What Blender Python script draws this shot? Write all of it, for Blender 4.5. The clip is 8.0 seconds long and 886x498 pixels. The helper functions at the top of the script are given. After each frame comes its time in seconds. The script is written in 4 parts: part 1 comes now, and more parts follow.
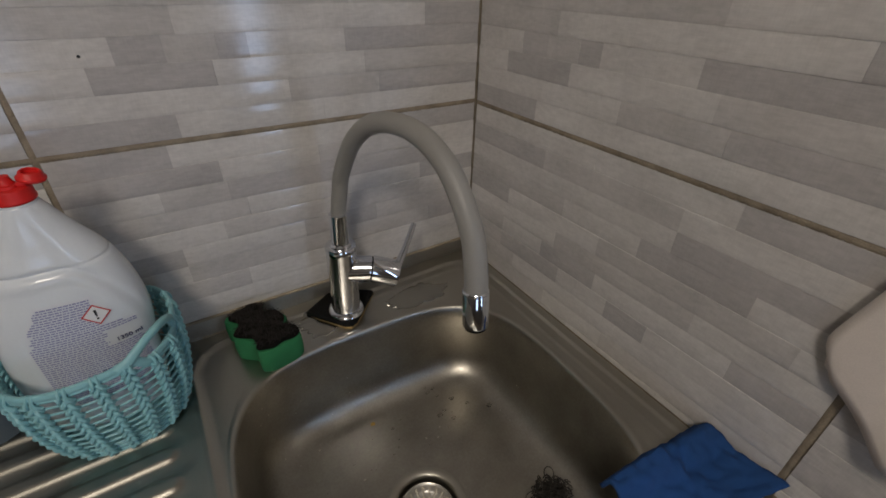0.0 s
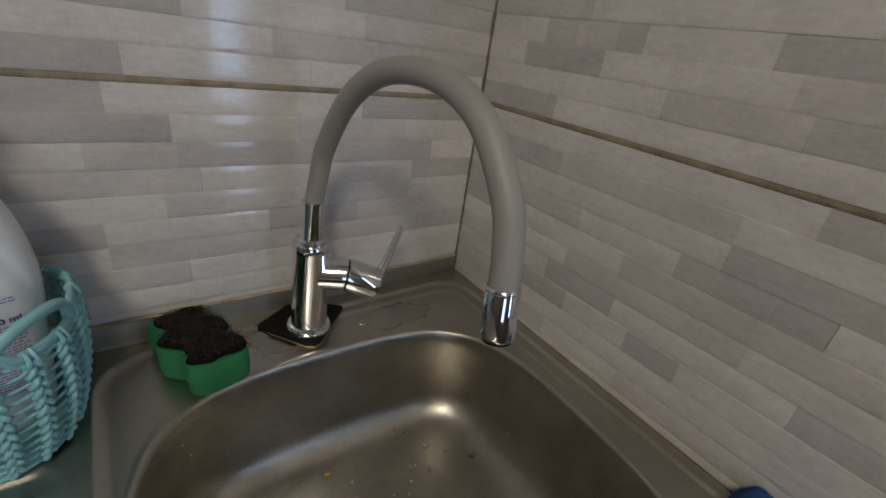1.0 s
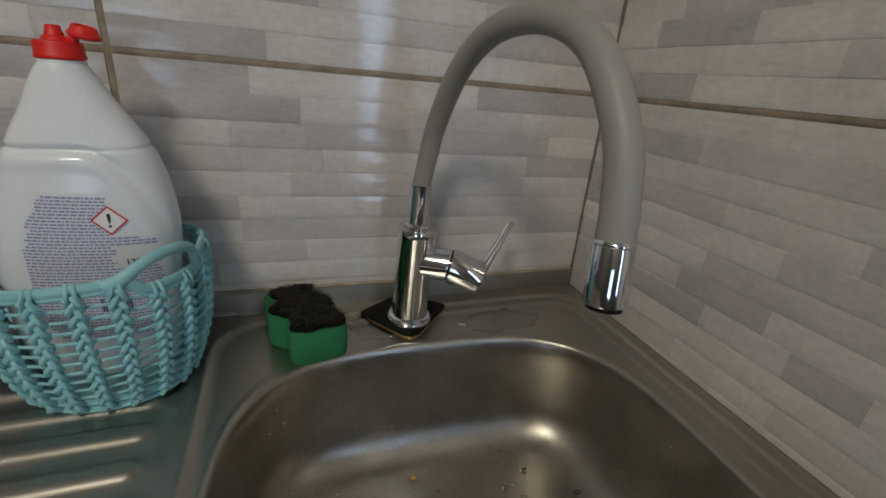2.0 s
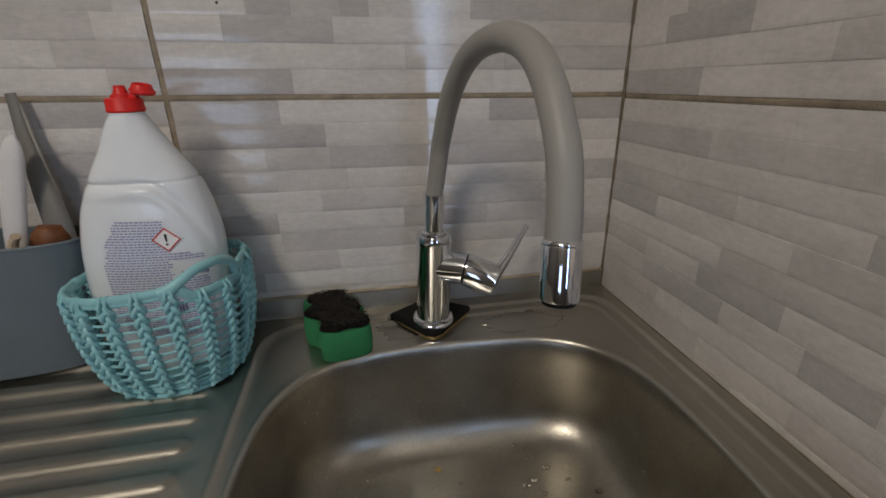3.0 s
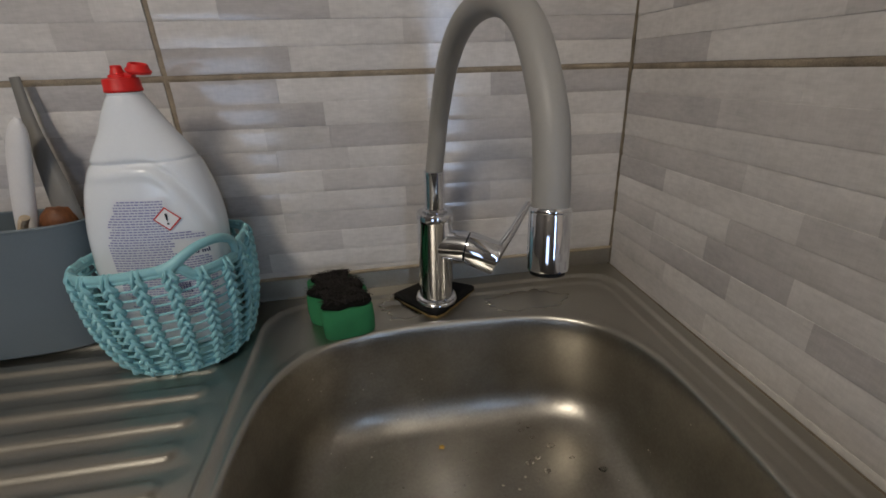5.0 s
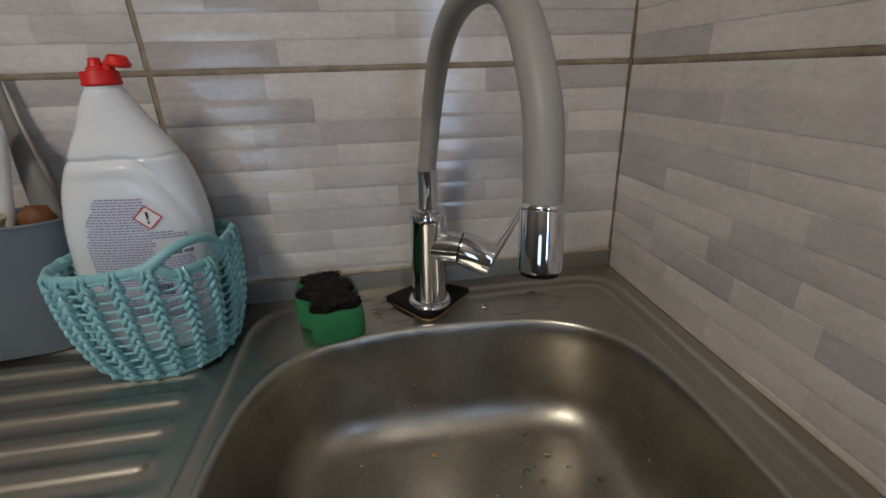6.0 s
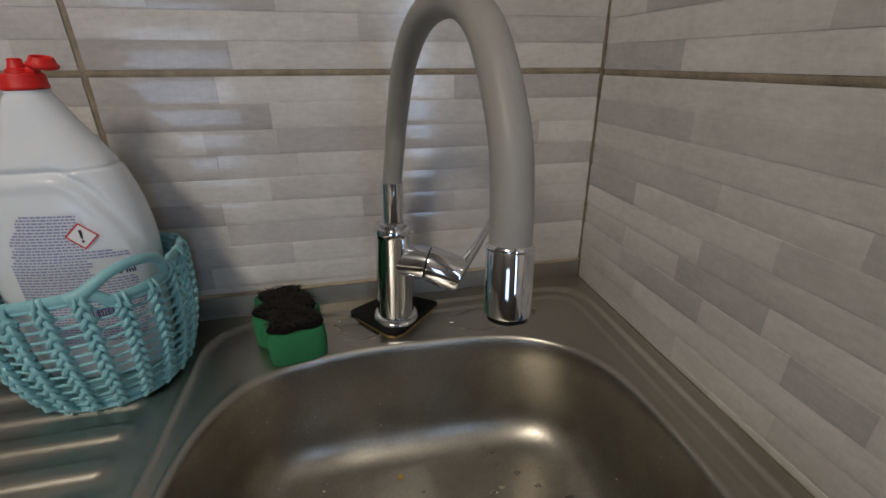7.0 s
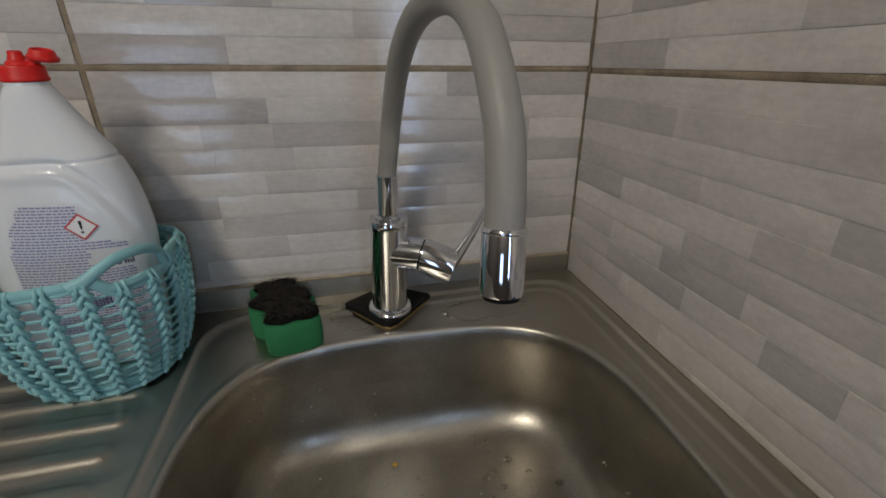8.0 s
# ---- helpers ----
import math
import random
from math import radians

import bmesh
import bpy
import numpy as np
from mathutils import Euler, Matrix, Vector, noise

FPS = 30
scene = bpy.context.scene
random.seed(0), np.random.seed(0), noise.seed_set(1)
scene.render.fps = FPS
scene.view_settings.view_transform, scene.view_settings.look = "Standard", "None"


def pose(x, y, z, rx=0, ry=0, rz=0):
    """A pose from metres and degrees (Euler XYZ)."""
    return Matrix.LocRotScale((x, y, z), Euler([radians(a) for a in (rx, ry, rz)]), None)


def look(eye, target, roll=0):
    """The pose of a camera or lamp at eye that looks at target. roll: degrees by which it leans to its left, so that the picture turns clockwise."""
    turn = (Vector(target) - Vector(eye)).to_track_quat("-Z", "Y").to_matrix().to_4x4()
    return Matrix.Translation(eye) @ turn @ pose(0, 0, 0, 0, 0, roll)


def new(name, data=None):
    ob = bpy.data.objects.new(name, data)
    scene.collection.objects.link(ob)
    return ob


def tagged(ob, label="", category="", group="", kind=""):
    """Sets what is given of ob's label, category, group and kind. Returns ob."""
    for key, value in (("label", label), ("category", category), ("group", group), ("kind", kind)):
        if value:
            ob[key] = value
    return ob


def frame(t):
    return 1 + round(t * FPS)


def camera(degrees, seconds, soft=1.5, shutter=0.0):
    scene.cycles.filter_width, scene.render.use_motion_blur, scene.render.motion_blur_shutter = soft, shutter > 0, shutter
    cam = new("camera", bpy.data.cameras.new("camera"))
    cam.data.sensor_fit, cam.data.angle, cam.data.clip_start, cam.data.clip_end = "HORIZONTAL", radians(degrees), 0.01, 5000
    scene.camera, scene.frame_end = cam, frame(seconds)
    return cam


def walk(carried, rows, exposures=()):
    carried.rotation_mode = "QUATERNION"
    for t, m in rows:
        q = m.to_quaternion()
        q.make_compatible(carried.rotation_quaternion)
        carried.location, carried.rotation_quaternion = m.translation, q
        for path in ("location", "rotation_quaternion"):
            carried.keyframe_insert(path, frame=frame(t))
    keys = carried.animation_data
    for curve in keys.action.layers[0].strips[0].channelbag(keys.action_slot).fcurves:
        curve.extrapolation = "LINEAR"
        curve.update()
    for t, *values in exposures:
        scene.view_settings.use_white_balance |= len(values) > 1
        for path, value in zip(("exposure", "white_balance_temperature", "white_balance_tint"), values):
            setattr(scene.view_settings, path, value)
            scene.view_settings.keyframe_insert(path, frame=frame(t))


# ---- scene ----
cam = camera(89.7, 8.0, soft=1.65)
PATH = [
    (0, (-0.389, -0.526, 1.325), (0.516, 0.885, 0.234), 1),
    (0.5, (-0.404, -0.517, 1.326), (0.603, 0.877, 0.304), 3.5),
    (1, (-0.388, -0.458, 1.234), (0.723, 0.947, 0.344), 8.4),
    (1.5, (-0.393, -0.449, 1.172), (0.6, 1.088, 0.365), 8.7),
    (2, (-0.366, -0.468, 1.171), (0.283, 1.269, 0.42), 4.8),
    (2.2, (-0.352, -0.474, 1.171), (0.19, 1.304, 0.429), 3.4),
    (3.3, (-0.302, -0.516, 1.188), (0.004, 1.319, 0.454), -1.8),
    (3.5, (-0.293, -0.516, 1.19), (0.005, 1.321, 0.455), -2.1),
    (4, (-0.284, -0.512, 1.184), (-0.011, 1.321, 0.432), -2.7),
    (4.5, (-0.294, -0.514, 1.176), (-0.038, 1.316, 0.411), -2.7),
    (4.7, (-0.299, -0.514, 1.174), (-0.045, 1.31, 0.395), -2.6),
    (5.8, (-0.287, -0.504, 1.164), (-0.061, 1.32, 0.376), -2.8),
    (6, (-0.287, -0.5, 1.163), (-0.042, 1.328, 0.389), -2.5),
    (6.5, (-0.276, -0.469, 1.172), (0.012, 1.354, 0.401), -2.1),
    (7, (-0.277, -0.475, 1.178), (0.088, 1.315, 0.365), -0.9),
    (7.5, (-0.283, -0.483, 1.174), (0.128, 1.296, 0.357), -0.4),
    (8, (-0.284, -0.488, 1.175), (0.128, 1.293, 0.364), -0.4),
]
walk(cam, [(t, look(eye, target, roll)) for t, eye, target, roll in PATH], [(0, -0.21, 6450, 11), (0.6, -0.13, 6450, 10), (1.2, -0.09, 6480, 8), (2.2, -0.03, 6500, 6), (3.3, 0.03, 6480, 11), (8, 0.03, 6480, 9)])

# ---- world, lights ----
world = bpy.data.worlds.new("sky")
scene.world = world
world.use_nodes = True
wn = world.node_tree
sky = wn.nodes.new("ShaderNodeTexSky")
sky.sky_type = "NISHITA"
sky.sun_disc = False
sky.sun_elevation = radians(35)
sky.sun_rotation = radians(150)
wn.links.new(sky.outputs[0], wn.nodes["Background"].inputs[0])
wn.nodes["Background"].inputs[1].default_value = 0.12


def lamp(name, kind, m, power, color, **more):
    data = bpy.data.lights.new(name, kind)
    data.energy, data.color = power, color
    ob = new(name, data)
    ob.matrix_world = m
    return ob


bulb = lamp("bulb_light", "POINT", pose(-1.04, -1.36, 2.36), 46.0, (1.0, 0.90, 0.775))
bulb.data.shadow_soft_size = 0.18
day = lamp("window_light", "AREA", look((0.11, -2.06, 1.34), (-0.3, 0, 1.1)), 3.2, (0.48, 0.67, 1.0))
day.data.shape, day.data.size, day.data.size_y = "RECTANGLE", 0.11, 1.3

# cool fill through an added low window, placed from a bluish tile reflection
low = lamp("low_window_fill", "AREA", look((-1.075, -2.10, 0.925), (-0.5, 0, 1.05)), 1.7, (0.48, 0.67, 1.0))
low.data.shape, low.data.size, low.data.size_y = "RECTANGLE", 0.46, 0.66


# ---- materials ----
def mat(name, color, rough=0.5, metal=0.0, vary=0.12, scale=40.0, fine=400.0, bump=0.0, stretch=(1, 1, 1), each=0.0,
        coat=0.0, subsurface=0.0, grime=None, grime_amount=0.0, rough_vary=0.1, bump_scale=None, weave=0.0):
    """A surface with two scales of variation in colour and gloss, fine relief and, if wanted, patches of grime."""
    m = bpy.data.materials.new(name)
    m.use_nodes = True
    n, link = m.node_tree.nodes, m.node_tree.links
    b = n["Principled BSDF"]
    geo = n.new("ShaderNodeNewGeometry")
    mp = n.new("ShaderNodeMapping")
    mp.inputs["Scale"].default_value = stretch
    link.new(geo.outputs["Position"], mp.inputs["Vector"])

    def tex(s, detail=4):
        t = n.new("ShaderNodeTexNoise")
        t.inputs["Scale"].default_value, t.inputs["Detail"].default_value = s, detail
        link.new(mp.outputs[0], t.inputs["Vector"])
        return t

    def math_node(op, a, c):
        k = n.new("ShaderNodeMath")
        k.operation = op
        for i, v in enumerate((a, c)):
            if isinstance(v, (int, float)):
                k.inputs[i].default_value = v
            else:
                link.new(v, k.inputs[i])
        return k.outputs[0]

    big, small = tex(scale), tex(fine, 2)
    both = math_node("ADD", math_node("MULTIPLY", big.outputs[0], 0.6), math_node("MULTIPLY", small.outputs[0], 0.4))
    value = math_node("ADD", math_node("MULTIPLY", math_node("SUBTRACT", both, 0.5), vary * 4), 1.0)
    if weave:
        # crossed threads, as of linen
        for s in ((70, 70, 900), (700, 700, 110)):
            m2 = n.new("ShaderNodeMapping")
            m2.inputs["Scale"].default_value = s
            link.new(geo.outputs["Position"], m2.inputs["Vector"])
            t = n.new("ShaderNodeTexNoise")
            t.inputs["Scale"].default_value, t.inputs["Detail"].default_value = 1.0, 3
            link.new(m2.outputs[0], t.inputs["Vector"])
            value = math_node("ADD", value, math_node("MULTIPLY", math_node("SUBTRACT", t.outputs[0], 0.5), weave))
    if each:
        info = n.new("ShaderNodeObjectInfo")
        value = math_node("MULTIPLY", value, math_node("ADD", math_node("MULTIPLY", info.outputs["Random"], each * 2), 1 - each))
    hsv = n.new("ShaderNodeHueSaturation")
    hsv.inputs["Color"].default_value = (*color, 1)
    link.new(value, hsv.inputs["Value"])
    out = hsv.outputs[0]
    if grime:
        mix = n.new("ShaderNodeMix")
        mix.data_type = "RGBA"
        ramp = n.new("ShaderNodeMapRange")
        ramp.inputs["From Min"].default_value, ramp.inputs["From Max"].default_value = 0.45, 0.85
        ramp.inputs["To Max"].default_value = grime_amount
        spots = tex(scale * 0.7, 6)
        link.new(spots.outputs[0], ramp.inputs[0])
        link.new(ramp.outputs[0], mix.inputs["Factor"])
        link.new(out, mix.inputs[6])
        mix.inputs[7].default_value = (*grime, 1)
        out = mix.outputs[2]
    link.new(out, b.inputs["Base Color"])
    b.inputs["Metallic"].default_value = metal
    link.new(math_node("ADD", math_node("MULTIPLY", math_node("SUBTRACT", big.outputs[0], 0.5), rough_vary * 2), rough), b.inputs["Roughness"])
    b.inputs["Coat Weight"].default_value = coat
    b.inputs["Coat Roughness"].default_value = 0.08
    if subsurface:
        b.inputs["Subsurface Weight"].default_value = subsurface
        b.inputs["Subsurface Radius"].default_value = (0.01, 0.01, 0.01)
    if bump:
        bp = n.new("ShaderNodeBump")
        bp.inputs["Strength"].default_value = bump
        bp.inputs["Distance"].default_value = 0.001
        h = tex(bump_scale, 3) if bump_scale else small
        link.new(h.outputs[0], bp.inputs["Height"])
        link.new(bp.outputs[0], b.inputs["Normal"])
    return m


def brick_mat(name, color):
    return mat(name, color, rough=0.12, vary=0.19, scale=30, fine=200, stretch=(0.5, 0.5, 1.3), each=0.03, bump=0.05, rough_vary=0.06, weave=0.17)


LIGHT = brick_mat("tile_light_grey", (0.595, 0.575, 0.55))
MID = brick_mat("tile_mid_grey", (0.515, 0.495, 0.475))
DARK = brick_mat("tile_dark_grey", (0.45, 0.43, 0.418))
TILE_BODY = mat("tile_body", (0.52, 0.5, 0.49), rough=0.3, vary=0.06)
GROUT = mat("brown_grout", (0.29, 0.24, 0.175), rough=0.9, vary=0.4, scale=60, fine=700, bump=0.6, grime=(0.07, 0.05, 0.035), grime_amount=0.7)
SILICONE = mat("yellowed_silicone", (0.36, 0.30, 0.21), rough=0.5, vary=0.2, scale=50, grime=(0.10, 0.07, 0.04), grime_amount=0.8)
DARK_SEAL = mat("grimy_shaded_sealant", (0.17, 0.14, 0.095), rough=0.6, vary=0.3, scale=50, grime=(0.05, 0.04, 0.025), grime_amount=0.8)
PAINT = mat("wall_paint", (0.14, 0.13, 0.12), rough=0.8, vary=0.04, scale=3, fine=80, bump=0.1)
CEILING = mat("ceiling_paint", (0.38, 0.37, 0.35), rough=0.85, vary=0.03, scale=3, fine=80)
FLOOR = mat("floor_boards", (0.12, 0.09, 0.06), rough=0.5, vary=0.15, scale=4, fine=60, stretch=(1, 8, 1))
CABINET = mat("cabinet_front", (0.32, 0.24, 0.16), rough=0.5, vary=0.1, scale=6, stretch=(1, 1, 0.2))
STEEL = mat("brushed_steel", (0.425, 0.407, 0.357), rough=0.37, metal=1.0, vary=0.08, scale=14, fine=700, coat=0.3, bump=0.06,
            rough_vary=0.06, grime=(0.33, 0.31, 0.27), grime_amount=0.4)
UPSTAND = mat("dull_steel", (0.36, 0.34, 0.295), rough=0.5, metal=1.0, vary=0.15, scale=18, fine=500, bump=0.05, rough_vary=0.06, grime=(0.22, 0.19, 0.14), grime_amount=0.4)
# same steel as the deck, base colour lowered to deepen the bowl's shade
BASIN = mat("shaded_wet_basin_steel", (0.390, 0.370, 0.325), rough=0.37, metal=1.0, vary=0.22, scale=26, fine=320, coat=0.12, bump=0.16,
            rough_vary=0.15, grime=(0.26, 0.235, 0.19), grime_amount=0.65)
CHROME = mat("chrome", (0.74, 0.76, 0.80), rough=0.06, metal=1.0, vary=0.01, scale=30, rough_vary=0.04)
HOSE = mat("grey_silicone_hose", (0.285, 0.277, 0.255), rough=0.5, vary=0.05, scale=50, fine=900, bump=0.05)
BLACK = mat("black_gloss_plate", (0.005, 0.005, 0.005), rough=0.5, vary=0.2, scale=60)
BLACK.node_tree.nodes["Principled BSDF"].inputs["Specular IOR Level"].default_value = 0.15
GOLD = mat("gilt_edge", (0.45, 0.34, 0.16), rough=0.4, metal=1.0, vary=0.2, scale=80)
GREEN = mat("green_foam", (0.021, 0.18, 0.066), rough=0.85, vary=0.15, scale=60, fine=900, bump=0.6, bump_scale=900)
SCRUB = mat("black_scouring_pad", (0.008, 0.0075, 0.0065), rough=0.95, vary=0.5, scale=120, fine=1200, bump=0.8)
SCRUB.node_tree.nodes["Principled BSDF"].inputs["Specular IOR Level"].default_value = 0.1
FIBRE = mat("scouring_fibre", (0.014, 0.011, 0.009), rough=0.9, vary=0.4, scale=120)
TEAL = mat("teal_plastic", (0.255, 0.525, 0.565), rough=0.42, vary=0.05, scale=30, fine=500, grime=(0.21, 0.42, 0.45), grime_amount=0.3)
BOTTLE = mat("white_plastic", (0.75, 0.79, 0.825), rough=0.2, vary=0.03, scale=20, coat=0.35, subsurface=0.12)
RED = mat("red_plastic", (0.66, 0.013, 0.011), rough=0.5, vary=0.05, scale=60)
LABEL = mat("label_film", (0.70, 0.725, 0.765), rough=0.4, vary=0.03, scale=60)
LABEL_WHITE = mat("label_white", (0.82, 0.82, 0.82), rough=0.45, vary=0.02)
INK_DARK = mat("dark_blue_ink", (0.035, 0.04, 0.13), rough=0.5, vary=0.1)
INK = mat("blue_ink", (0.25, 0.26, 0.46), rough=0.5, vary=0.1)
INK_RED = mat("red_ink", (0.58, 0.03, 0.02), rough=0.5, vary=0.05)
INK_BLACK = mat("black_ink", (0.012, 0.012, 0.014), rough=0.5, vary=0.05)
POT = mat("slate_plastic", (0.105, 0.135, 0.155), rough=0.5, vary=0.06, scale=30, fine=500, bump=0.1)
HANDLE_WHITE = mat("white_handle", (0.66, 0.65, 0.64), rough=0.4, vary=0.06, scale=40)
SPATULA = mat("grey_nylon", (0.16, 0.155, 0.14), rough=0.5, vary=0.08, scale=40)
WOOD = mat("varnished_wood", (0.16, 0.055, 0.016), rough=0.6, vary=0.6, scale=90, fine=400, stretch=(1, 1, 0.3))
PALE_WOOD = mat("pale_wood", (0.50, 0.40, 0.28), rough=0.5, vary=0.15, scale=30)
CLOTH_BLUE = mat("blue_microfibre", (0.010, 0.060, 0.21), rough=0.95, vary=0.18, scale=30, fine=900, bump=0.7, bump_scale=1100)
TOWEL = mat("beige_towel", (0.76, 0.69, 0.63), rough=0.95, vary=0.1, scale=20, fine=900, bump=0.4, bump_scale=1800)
WOOL = mat("dark_wire_wool", (0.05, 0.045, 0.04), rough=0.6, metal=0.5, vary=0.3, scale=200)
STRAINER = mat("worn_strainer", (0.55, 0.53, 0.49), rough=0.35, metal=0.7, vary=0.2, scale=120)
CRUMB = mat("yellow_crumb", (0.50, 0.32, 0.06), rough=0.7, vary=0.2, scale=200)
LIME = mat("limescale", (0.62, 0.58, 0.50), rough=0.8, vary=0.2, scale=200)
BULB = bpy.data.materials.new("bulb_glow")
BULB.use_nodes = True
BULB.node_tree.nodes["Principled BSDF"].inputs["Emission Color"].default_value = (1, 0.9, 0.78, 1)
BULB.node_tree.nodes["Principled BSDF"].inputs["Emission Strength"].default_value = 3
GLASS = bpy.data.materials.new("clear_glass")
GLASS.use_nodes = True
gb = GLASS.node_tree.nodes["Principled BSDF"]
gb.inputs["Transmission Weight"].default_value, gb.inputs["Roughness"].default_value, gb.inputs["IOR"].default_value = 1, 0, 1.45
WET = mat("wet_steel", (0.36, 0.345, 0.305), rough=0.22, metal=1.0, vary=0.05, scale=20, rough_vary=0.05)
WATER = bpy.data.materials.new("water")
WATER.use_nodes = True
gb = WATER.node_tree.nodes["Principled BSDF"]
gb.inputs["Transmission Weight"].default_value, gb.inputs["Roughness"].default_value, gb.inputs["IOR"].default_value = 1, 0.02, 1.33
DAYLIGHT = bpy.data.materials.new("daylight_outside")
DAYLIGHT.use_nodes = True
gb = DAYLIGHT.node_tree.nodes["Principled BSDF"]
gb.inputs["Base Color"].default_value = (0, 0, 0, 1)
gb.inputs["Emission Color"].default_value, gb.inputs["Emission Strength"].default_value = (0.62, 0.74, 1.0, 1), 1.5


# ---- mesh helpers ----
def empty(name, at=(0, 0, 0)):
    ob = new(name)
    ob.location = at
    ob.empty_display_size = 0.02
    return ob


def part(name, bm, material, parent=None, label="", smooth=True):
    """Links a bmesh, in world coordinates, as one mesh object under a thing or a part."""
    mesh = bpy.data.meshes.new(name)
    bmesh.ops.recalc_face_normals(bm, faces=bm.faces)
    bm.to_mesh(mesh)
    bm.free()
    for p in mesh.polygons:
        p.use_smooth = smooth
    mesh.materials.append(material)
    ob = new(name, mesh)
    if smooth:
        mesh.set_sharp_from_angle(angle=radians(38))
    if parent:
        bpy.context.view_layer.update()
        ob.parent = parent
        ob.matrix_parent_inverse = parent.matrix_world.inverted()
    if label:
        ob["label"] = label
    return ob


def box(a, b, bevel=0.0, segments=2, bm=None):
    bm = bm or bmesh.new()
    lo, hi = [min(p, q) for p, q in zip(a, b)], [max(p, q) for p, q in zip(a, b)]
    r = bmesh.ops.create_cube(bm, size=1)
    for v in r["verts"]:
        v.co = Vector([l + (c + 0.5) * (h - l) for c, l, h in zip(v.co, lo, hi)])
    if bevel:
        edges = {e for v in r["verts"] for e in v.link_edges}
        bmesh.ops.bevel(bm, geom=list(edges), offset=bevel, segments=segments, affect="EDGES", profile=0.5)
    return bm


def loft(rings, bm=None, closed=True, cap=(True, True)):
    """Joins rings of equally many points into a skin."""
    bm = bm or bmesh.new()
    rows = [[bm.verts.new(p) for p in ring] for ring in rings]
    k = len(rows[0])
    for r0, r1 in zip(rows, rows[1:]):
        for i in range(k if closed else k - 1):
            j = (i + 1) % k
            bm.faces.new((r0[i], r0[j], r1[j], r1[i]))
    if closed:
        for flag, row in zip(cap, (rows[0], rows[-1])):
            if flag:
                bm.faces.new(row)
    return bm


def lathe(profile, at, axis=(0, 0, 1), sides=40, bm=None, cap=(True, True)):
    """Turns (radius, height) pairs round an axis through a place."""
    q = Vector((0, 0, 1)).rotation_difference(Vector(axis))
    rings = []
    for r, h in profile:
        rings.append([Vector(at) + q @ Vector((r * math.cos(2 * math.pi * i / sides), r * math.sin(2 * math.pi * i / sides), h)) for i in range(sides)])
    return loft(rings, bm, cap=cap)


def spline(points, steps=8):
    """A smooth line through points."""
    pts = [Vector(p) for p in points]
    pts = [2 * pts[0] - pts[1]] + pts + [2 * pts[-1] - pts[-2]]
    out = []
    for a, b, c, d in zip(pts, pts[1:], pts[2:], pts[3:]):
        for i in range(steps):
            t = i / steps
            out.append(0.5 * (2 * b + (c - a) * t + (2 * a - 5 * b + 4 * c - d) * t * t + (3 * b - a - 3 * c + d) * t ** 3))
    return out + [pts[-2]]


def tube(path, radius, sides=10, bm=None, flat=1.0, side=None, loop=False):
    """A pipe along a line; radius may be one number or one per point; flat squeezes it along its second direction."""
    n = len(path)
    rings, keep = [], side or Vector((0.13, 0.27, 0.95)).normalized()
    for i, p in enumerate(path):
        a = path[(i - 1) % n] if loop or i else p
        b = path[(i + 1) % n] if loop or i < n - 1 else p
        d = (Vector(b) - Vector(a)).normalized()
        u = (keep - d * keep.dot(d))
        u = u.normalized() if u.length > 1e-4 else d.orthogonal().normalized()
        if side is None:
            keep = u
        w = d.cross(u)
        r = radius[i] if isinstance(radius, (list, tuple)) else radius
        rings.append([Vector(p) + r * (math.cos(2 * math.pi * k / sides) * u + flat * math.sin(2 * math.pi * k / sides) * w) for k in range(sides)])
    if loop:
        rings.append(rings[0])
        return loft(rings, bm, cap=(False, False))
    return loft(rings, bm)


def oval(cx, cy, z, a, b, power=2.0, sides=64):
    out = []
    for i in range(sides):
        t = 2 * math.pi * i / sides
        c, s = math.cos(t), math.sin(t)
        k = (abs(c) ** power + abs(s) ** power) ** (-1 / power)
        out.append(Vector((cx + a * k * c, cy + b * k * s, z)))
    return out


def sstep(a, b, x):
    t = min(1, max(0, (x - a) / (b - a)))
    return t * t * (3 - 2 * t)


# ---- the room ----
def wall(name, a, b, material, label):
    return tagged(part(name, box(a, b), material, None, smooth=False), label, "wall", kind="structure")


wall_back = wall("wall_north", (-2.4, 0.009, 0), (1.3, 0.14, 2.5), PAINT, "painted kitchen wall behind grey brick-pattern tiles")
wall_right = wall("wall_east", (0.009, -1.05, 0), (0.13, 0.008, 2.5), PAINT, "short painted wall beside the sink, tiled in grey brick pattern")
wall("wall_west", (-2.52, -2.24, 0), (-2.401, 0.14, 2.5), PAINT, "plain painted kitchen wall")
wall("wall_east_far", (1.3, -2.24, 0), (1.42, 0.14, 2.5), PAINT, "plain painted wall beyond the partition")
bm = box((-2.4, -2.24, 0), (-1.35, -2.12, 2.5))
box((-1.349, -2.24, 0), (-0.801, -2.12, 0.55), bm=bm)
box((-1.349, -2.24, 1.30), (-0.801, -2.12, 2.5), bm=bm)
box((-0.80, -2.24, 0), (0.05, -2.12, 2.5), bm=bm)
box((0.17, -2.24, 0), (1.3, -2.12, 2.5), bm=bm)
box((0.051, -2.24, 0), (0.169, -2.12, 0.66), bm=bm)
box((0.051, -2.24, 2.08), (0.169, -2.12, 2.5), bm=bm)
tagged(part("wall_south", bm, PAINT, smooth=False), "plain painted wall with a narrow tall window and an added low one", "wall", kind="structure")
tagged(part("floor", box((-2.52, -2.24, -0.1), (1.42, 0.14, -0.001)), FLOOR, smooth=False), "brown wooden kitchen floor", "floor", kind="structure")
tagged(part("ceiling", box((-2.52, -2.24, 2.501), (1.42, 0.14, 2.6)), CEILING, smooth=False), "plain white painted ceiling", "ceiling", kind="structure")
